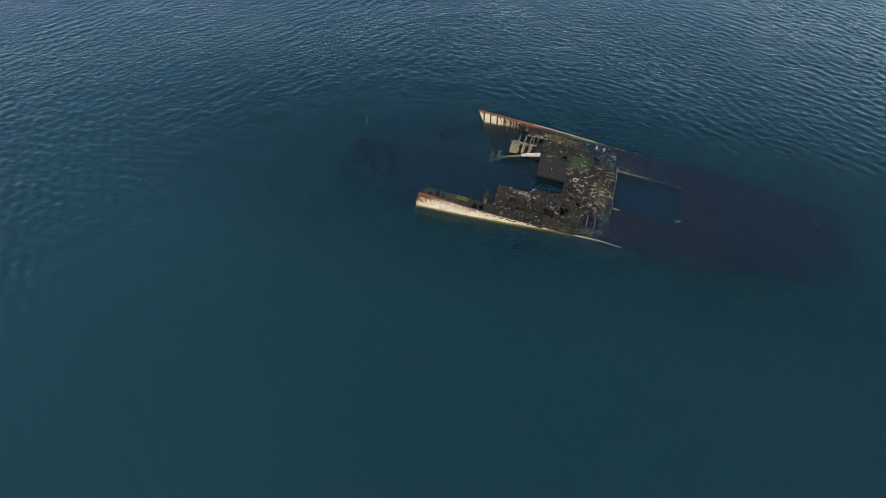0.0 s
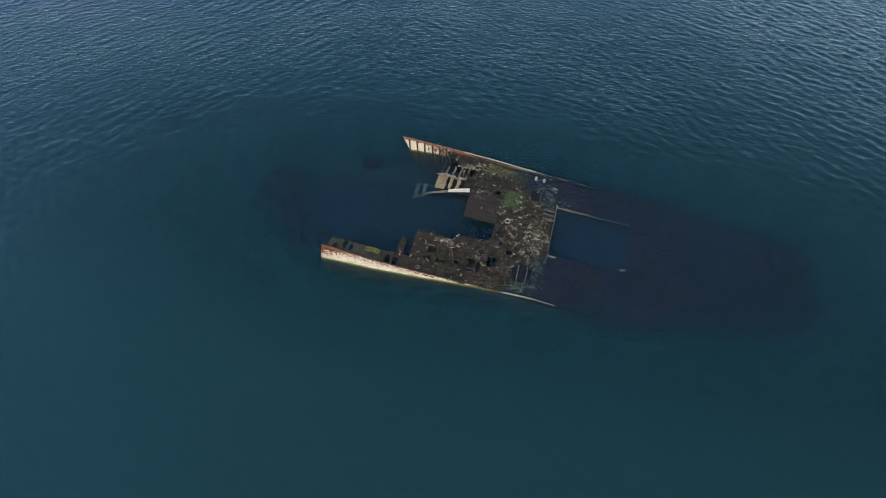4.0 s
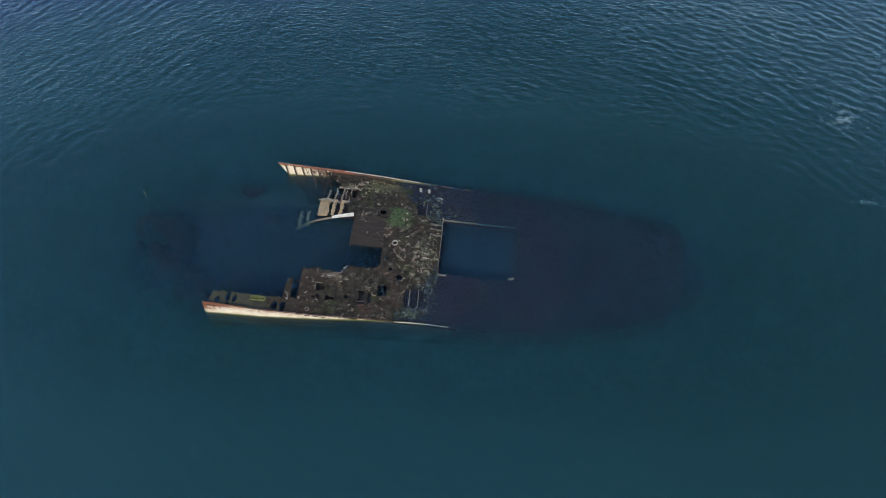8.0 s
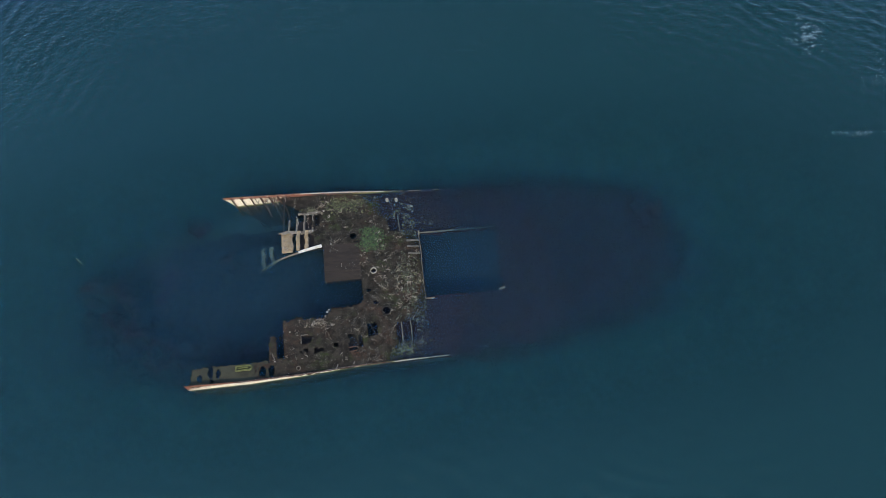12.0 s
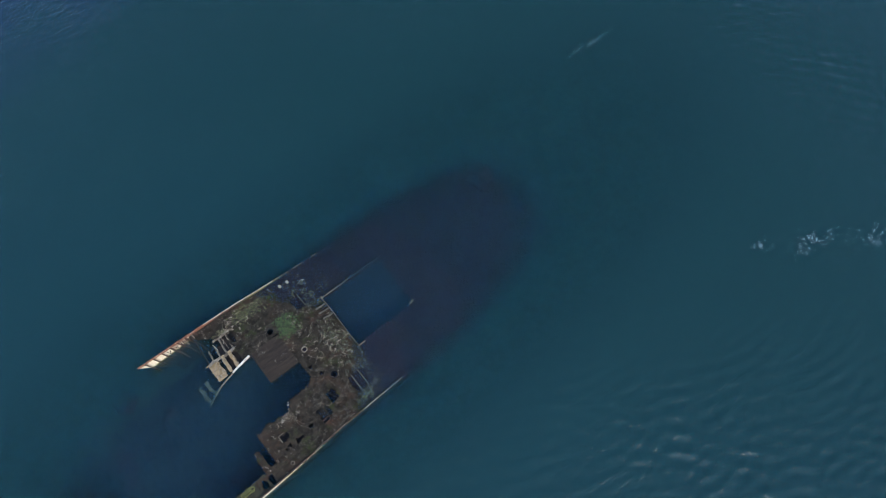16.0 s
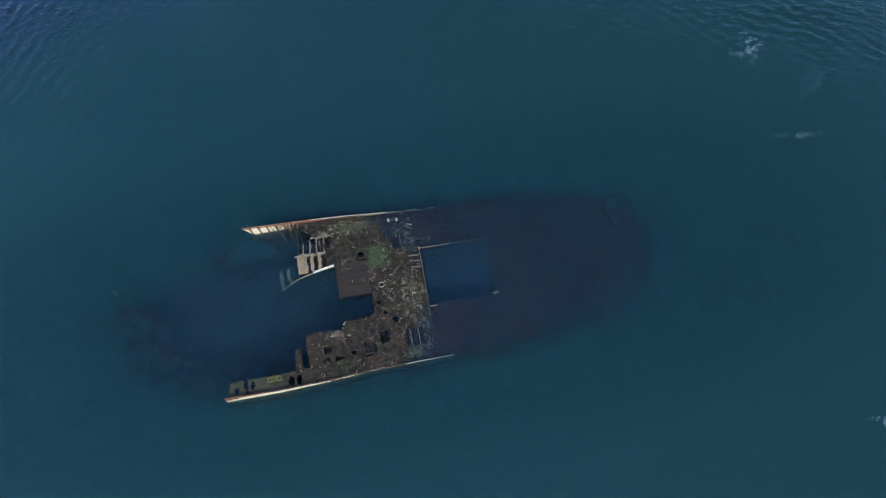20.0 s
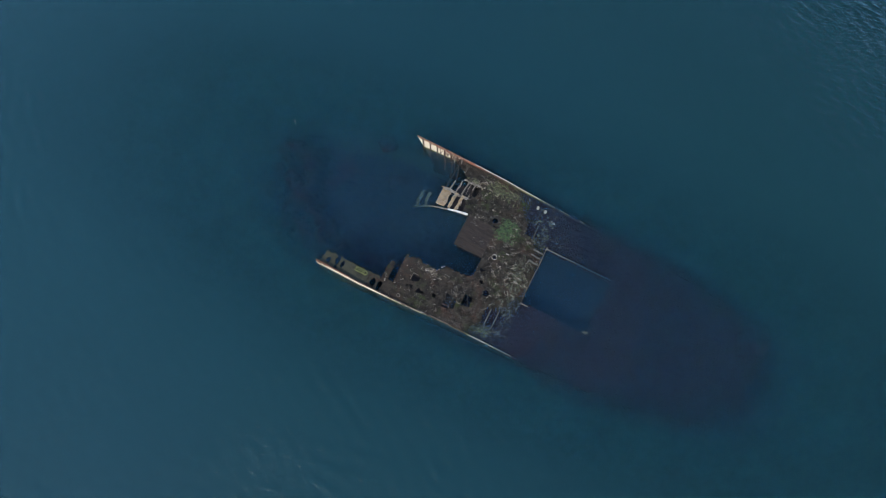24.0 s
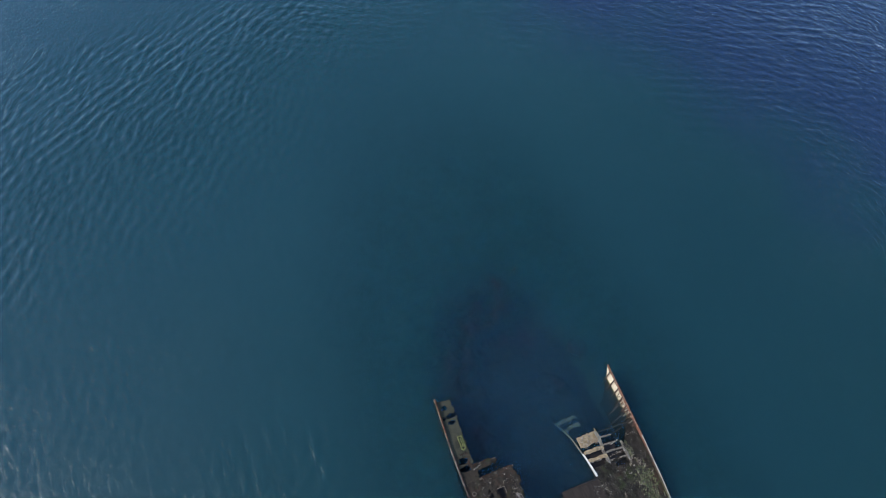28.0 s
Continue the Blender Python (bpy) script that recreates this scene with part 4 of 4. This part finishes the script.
def patchy(u, v):
    d = 0.06 + 1.1 * wobble(u * 0.9, v * 0.9, 11.0) + 1.9 * wobble(u * 3.6, v * 3.6, 2.0)
    d -= 0.5 if -0.3 < v < 1.95 and u < 9.3 else 0.0
    d -= 0.35 if v < -2.5 and u < 8.5 else 0.0
    d += 0.5 * math.exp(-((u - 6.9) ** 2 / 0.6 + (v + 2.8) ** 2 / 0.12))
    d += 0.6 * math.exp(-((u - 8.1) ** 2 / 0.10 + (v - 0.5) ** 2 / 0.06))
    d += 0.5 * math.exp(-((u - 12.0) ** 2 / 0.5 + (v + 0.6) ** 2 / 1.2))
    return max(0.015, min(1.0, d))


def blob(cu, cv, a, b):
    return lambda u, v: max(0.0, 1.2 * math.exp(-((u - cu) / a) ** 2 - ((v - cv) / b) ** 2) + 0.5 * wobble(u * 3, v * 3, 5.0) - 0.25)


def growth(name, spots, seed, low, high, material, label, flat=0.5, slim=0.6):
    ob = part(name, crumbs(spots, random.Random(seed), low, high, flat, slim), material, wreck, label)
    ob["kind"] = "stuff"


growth("shell_crust", scatter(17000, (4.3, 12.8, -5.2, 5.3), whole_deck, 1, patchy), 2, 0.006, 0.034, SHELLS, "loose crust of pale shells and rust flakes", 0.5, 1.25)
growth("shell_crust", scatter(420, (6.2, 7.6, 3.95, 4.7), whole_deck, 25, blob(6.75, 4.25, 0.45, 0.22)), 26, 0.012, 0.045, OLIVE, "pale olive crust beside the torn deck openings", 0.5, 1.1)
growth("shell_crust", scatter(260, (5.2, 7.6, -3.0, -2.1), whole_deck, 28, blob(6.9, -2.55, 0.6, 0.18)), 29, 0.012, 0.04, FLAKES, "heap of pale flakes along the broken deck edge", 0.6, 1.4)
growth("moss", scatter(2300, (9.0, 11.6, 0.7, 3.6), whole_deck, 3, blob(10.12, 2.08, 0.72, 0.72)), 4, 0.02, 0.065, MOSS, "bright green moss cushion", 0.35)
growth("moss", scatter(1500, (6.8, 11.0, 3.2, 5.3), whole_deck, 5, blob(8.8, 4.55, 1.25, 0.55)), 6, 0.02, 0.075, TURF, "olive moss along the starboard edge", 0.35)
growth("moss", scatter(700, (9.4, 12.8, -2.4, 2.2), whole_deck, 7, blob(12.1, -0.5, 0.6, 1.3)), 8, 0.015, 0.055, TURF, "yellow-green weed by the after hatch", 0.35)
growth("moss", scatter(140, (9.8, 12.7, -5.1, -4.2), whole_deck, 9, blob(11.4, -4.55, 0.7, 0.25)), 10, 0.03, 0.08, OLIVE, "olive weed on the sunken port deck", 0.35)

growth("moss", scatter(450, (9.8, 12.84, -4.9, -1.2), whole_deck, 13, blob(12.0, -2.9, 1.2, 1.6)), 14, 0.015, 0.06, HOAR, "pale weed and slime on the deck awash", 0.8, 1.2)
growth("moss", scatter(720, (9.4, 12.84, -2.3, 2.0), whole_deck, 17, blob(12.0, -0.5, 0.75, 1.5)), 18, 0.015, 0.055, HOAR, "pale weed by the after hatch", 0.8, 1.3)
growth("moss", scatter(170, (10.6, 12.84, 1.6, 5.0), whole_deck, 19, blob(12.1, 3.3, 0.9, 1.4)), 20, 0.015, 0.06, HOAR, "pale weed on the deck awash", 0.8, 1.3)
growth("moss", scatter(300, (12.3, 14.6, 2.2, 4.4), aft_cover, 23, blob(13.4, 3.2, 0.7, 0.8)), 24, 0.012, 0.045, HOAR, "pale weed standing on the sunken deck", 1.2, 1.4)
growth("shell_crust", scatter(160, (10.6, 12.84, 2.0, 4.9), whole_deck, 15, blob(12.2, 3.0, 0.9, 1.0)), 16, 0.02, 0.06, OLIVE, "pale slimed crust on the deck awash", 0.8)


def curls(spots, seed):
    """Curled flakes of plate and weed stems, each a short bent ribbon standing on edge."""
    r = random.Random(seed)
    verts, faces = [], []
    for u, v, z in spots:
        a, bend, step = r.uniform(0, 6.28), r.uniform(-0.9, 0.9), r.uniform(0.018, 0.05)
        wide, tall = r.uniform(0.008, 0.018), r.uniform(0.015, 0.04)
        base, n = len(verts), r.randint(3, 6)
        for k in range(n + 1):
            s = wide * (1 - 0.5 * abs(2 * k / n - 1))
            dx, dy = -s * math.sin(a), s * math.cos(a)
            h = tall * (0.5 + r.random())
            verts += [(u + dx, v + dy, z - 0.02), (u + dx * 0.6, v + dy * 0.6, z + h), (u - dx, v - dy, z - 0.02)]
            u, v, a = u + step * math.cos(a), v + step * math.sin(a), a + bend
        for k in range(n):
            for j in range(2):
                p = base + 3 * k + j
                faces.append((p, p + 3, p + 4, p + 1))
    return verts, [], faces


def curly(u, v):
    d = 0.05 + 0.30 * wobble(u * 1.3, v * 1.3, 14.0) - (0.3 if u < 9.4 and -0.3 < v < 1.95 else 0.0)
    d += 1.2 * math.exp(-((u - 6.9) ** 2 / 0.5 + (v + 2.75) ** 2 / 0.16))
    d += 0.9 * math.exp(-((u - 8.1) ** 2 / 0.08 + (v - 0.5) ** 2 / 0.06))
    d += 0.5 * math.exp(-((u - 7.6) ** 2 / 0.5 + (v - 4.3) ** 2 / 0.3))
    d += 0.5 * math.exp(-((u - 11.2) ** 2 / 1.2 + (v + 0.8) ** 2 / 3.0))
    return max(0.0, d)


flakes = part("flake_litter", curls(scatter(750, (4.4, 12.7, -5.1, 5.2), whole_deck, 41, curly), 42), FLAKES, wreck, "pale curled rust flakes and dry weed stems")
flakes["kind"] = "stuff"


def on_beams(u, v):
    slab_here = 5.15 < u < 5.85 and 1.82 < v < 3.0
    return slab_here or 5.2 < u < 7.4 and abs(v - 2.95 + 0.05 * (u - 5.2)) < 0.09 or 1.85 < v < 4.1 and min(abs(u - 6.05), abs(u - 6.62), abs(u - 7.18)) < 0.06


grit = crumbs([(u, v, z - (0.09 + 0.10 * (5.9 - u) if u < 5.9 and v < 3 else 0.0)) for u, v, z in scatter(320, (5.1, 7.0, 1.8, 4.2), on_beams, 45, lambda u, v: 0.5 + wobble(u * 4, v * 4, 3.0))], random.Random(46), 0.008, 0.035, 0.5, 0.9)
ob = part("sandy_grit", grit, FLAKES, wreck, "sandy grit and shells on the bare beams")
ob["kind"] = "stuff"

# ---- weed and blurred edges of the sunken parts ----
def fleck_patch(name, density, box, count, seed, low, high, depth, label):
    """Dark flecks for weed fronds and edge blur, thick where density is high and thinning out around it."""
    r = random.Random(seed)
    spots = []
    while len(spots) < count:
        u, v = r.uniform(box[0], box[1]), r.uniform(box[2], box[3])
        if density(u, v) > r.random():
            spots.append((u, v, depth(u, v) + 0.12 * r.random()))
    ob = part(name, crumbs(spots, r, low, high, 0.5), TANGLE, wreck, label)
    ob["kind"] = "stuff"


TANGLE = crumbs_material("weed_and_edge_flecks", [(0.018, 0.0075, 0.0115), (0.012, 0.006, 0.009), (0.026, 0.0105, 0.015), (0.010, 0.007, 0.009), (0.018, 0.012, 0.012), (0.015, 0.0065, 0.010)], 0.95)


def torn_end(u, v):
    """The fallen bow: a thick clump at its tip, then loose wreckage back to the hold."""
    tip = 2.2 * math.exp(-((u + 5.9) / 1.1) ** 2 - ((v - 1.75) / 1.2) ** 2)
    stem = 1.05 * math.exp(-((u + 5.0 + 0.35 * (v - 0.5)) / 1.4) ** 2 - ((v + 0.3) / 1.9) ** 2)
    port = 0.75 * math.exp(-((u + 2.2) / 2.3) ** 2 - ((v + 2.8) / 1.2) ** 2)
    inner = 0.6 * math.exp(-((u - 1.6) / 1.1) ** 2 - ((v - 2.5) / 0.9) ** 2) + 0.6 * math.exp(-((u - 2.6) / 1.8) ** 2 - ((v + 2.9) / 1.0) ** 2)
    return (tip + stem + port + inner) * (0.62 + 1.5 * wobble(u * 0.8, v * 0.8, 3.0) + 0.6 * wobble(u * 2.2, v * 2.2, 6.0)) - 0.08


def bow_mound():
    """Floor of the flooded fore hold, running out into the low weed-grown heap of the fallen bow."""
    def height(u, v):
        d = torn_end(u, v) + 0.08
        d = max(0.0, d / (0.6 + abs(d)))
        f = min(1.0, max(0.0, (u + 3.5 + 1.5 * wobble(v * 0.6, 2.0, 3.0)) / 6.0))
        hold = 0.55 * f * f * (3 - 2 * f) * min(1.0, max(0.0, (5.0 - abs(v)) / 1.4))
        return -2.8 + max(2.5 * d, hold) + 0.12 * wobble(u * 2.3, v * 2.3, 5.0) + 0.06 * wobble(u * 6.1, v * 6.1, 1.0)
    return plate(lambda u, v: u < 9.5 and (u < 2.5 or -4.85 < v < 4.85), (-9.0, 9.6, -5.6, 5.2), 0.14, 0.03, lambda u, v: height(u, v) - deck_z(u, v))


part("collapsed_bow", bow_mound(), MOUND, wreck, "collapsed bow and hold floor under reddish weed below the water", smooth=True)
fleck_patch("bow_weed", torn_end, (-8.5, 5.0, -5.0, 4.6), 3000, 21, 0.015, 0.07, lambda u, v: -2.85 + 2.5 * max(0.0, torn_end(u, v) + 0.08) / (0.68 + abs(torn_end(u, v))), "tufts of weed on the fallen bow")


def aft_weed(u, v):
    if not aft_cover(u, v):
        return 0.0
    corner = 0.6 * math.exp(-((u - 27.3) / 1.0) ** 2 - ((v - 2.4) / 1.0) ** 2)
    return 0.25 + corner + 1.0 * wobble(u * 0.55, v * 0.55, 9.0) + 0.6 * wobble(u * 1.9, v * 1.9, 4.0)


fleck_patch("deck_weed", aft_weed, (12.9, 28.8, -5.2, 5.2), 6000, 27, 0.02, 0.09, lambda u, v: deck_z(u, v) + 0.02 + 0.55 * math.exp(-((u - 27.3) / 1.0) ** 2 - ((v - 2.4) / 1.0) ** 2), "tangled weed on the sunken after deck")


def hull_fringe(u, v):
    d = min(abs(v + port_b(u)), abs(v - star_b(u))) if u < 28.4 else math.hypot(u - 28.6, min(0.0, v + 0.2) + max(0.0, v - 3.0))
    outside = v < -port_b(u) or v > star_b(u) or u > 28.4
    return math.exp(-(d / (0.55 if outside else 0.15)) ** 2) * (0.7 + 0.9 * wobble(u * 0.9, v * 0.9, 1.0)) * min(1.0, max(0.0, (u - 13.5) / 3))


# flecks added round the outline to imitate light scattered by the murky water
fleck_patch("edge_blur", hull_fringe, (13.0, 29.6, -6.2, 6.2), 9000, 22, 0.02, 0.09, lambda u, v: deck_z(u, v) - 0.25 - 0.2 * abs(wobble(u, v, 2.0)), "dark flecks blurring the sunken deck edge as murky water would")


# weed-grown heap on the sunken starboard quarter
bm = bmesh.new()
bmesh.ops.create_icosphere(bm, subdivisions=4, radius=1.0)
for w in bm.verts:
    d = w.co.normalized()
    w.co = Vector((d.x * 0.95, d.y * 1.15, d.z * 0.75)) * (1 + 0.5 * wobble(d.x * 1.6, d.y * 1.6, d.z * 1.6) + 0.2 * wobble(d.x * 5, d.y * 5, d.z * 5)) + Vector((27.35, 2.55, deck_z(27.3, 2.5) + 0.12))
part("weed_heap", bm, WEED, wreck, "dark weed-grown heap on the sunken stern", smooth=True)


def rock(x, y, z, r, seed, label):
    bm = bmesh.new()
    bmesh.ops.create_icosphere(bm, subdivisions=3, radius=r)
    for w in bm.verts:
        d = w.co.normalized()
        w.co = Vector((d.x * 1.2, d.y, d.z * 0.5)) * r * (1 + 0.4 * wobble(d.x * 1.8 + seed, d.y * 1.8, d.z * 1.8) + 0.15 * wobble(d.x * 5, d.y * 5 + seed, d.z * 5))
    ob = part("sunken_rock", bm, MOUND, None, smooth=True)
    ob.location = (x, y, z)
    return tagged(ob, label, "rock")


rock(-0.1, 5.2, -1.5, 0.62, 3.0, "dark weedy rock under the water")
pole = part("pole_stub", beam((-6.64, 3.17, -0.5), (-6.55, 3.22, 0.22), 0.05, 0.05, 6, 0.3), PALE, None)
pole.matrix_world = pose(0, 0, 0, 0, 0, -3.8)
tagged(pole, "thin pale pole stub poking out of the sea", "pole")


# ---- foam ----
def foam(cx, cy, a, b, turn, count, seed, label):
    """Torn lace of foam flecks floating on the sea."""
    r = random.Random(seed)
    spots = []
    while len(spots) < count:
        p, q = r.gauss(0, 0.45), r.gauss(0, 0.45)
        x, y = a * p, b * q + 0.25 * b * math.sin(3 * p + seed)
        if wobble(x * 2.6, y * 2.6, seed) + 0.8 * wobble(x * 7, y * 7, seed) < 0.05:
            continue
        c, s = math.cos(radians(turn)), math.sin(radians(turn))
        spots.append((cx + x * c - y * s, cy + x * s + y * c, 0.035))
    ob = part("sea_foam", crumbs(spots, r, 0.006, 0.024, 0.15), FOAM)
    return tagged(ob, label, "foam", kind="stuff")


foam(41.8, 10.4, 1.6, 1.3, 20, 420, 31, "lacy white foam patch floating on the sea")
foam(36.4, -16.8, 0.5, 1.0, 70, 110, 32, "small foam streak floating on the sea")
foam(38.8, -19.0, 1.9, 0.7, -20, 330, 33, "lacy foam streak floating on the sea")
foam(42.4, -22.2, 2.6, 1.0, -40, 320, 34, "drawn-out foam streak floating on the sea")
foam(41.2, 2.4, 2.0, 0.35, -8, 130, 35, "thin line of foam flecks on the sea")
foam(45.0, 6.5, 2.4, 1.0, 40, 90, 36, "sparse foam flecks on the sea")
foam(-13.0, 44.5, 1.2, 0.5, 10, 60, 37, "few foam flecks on the sea")
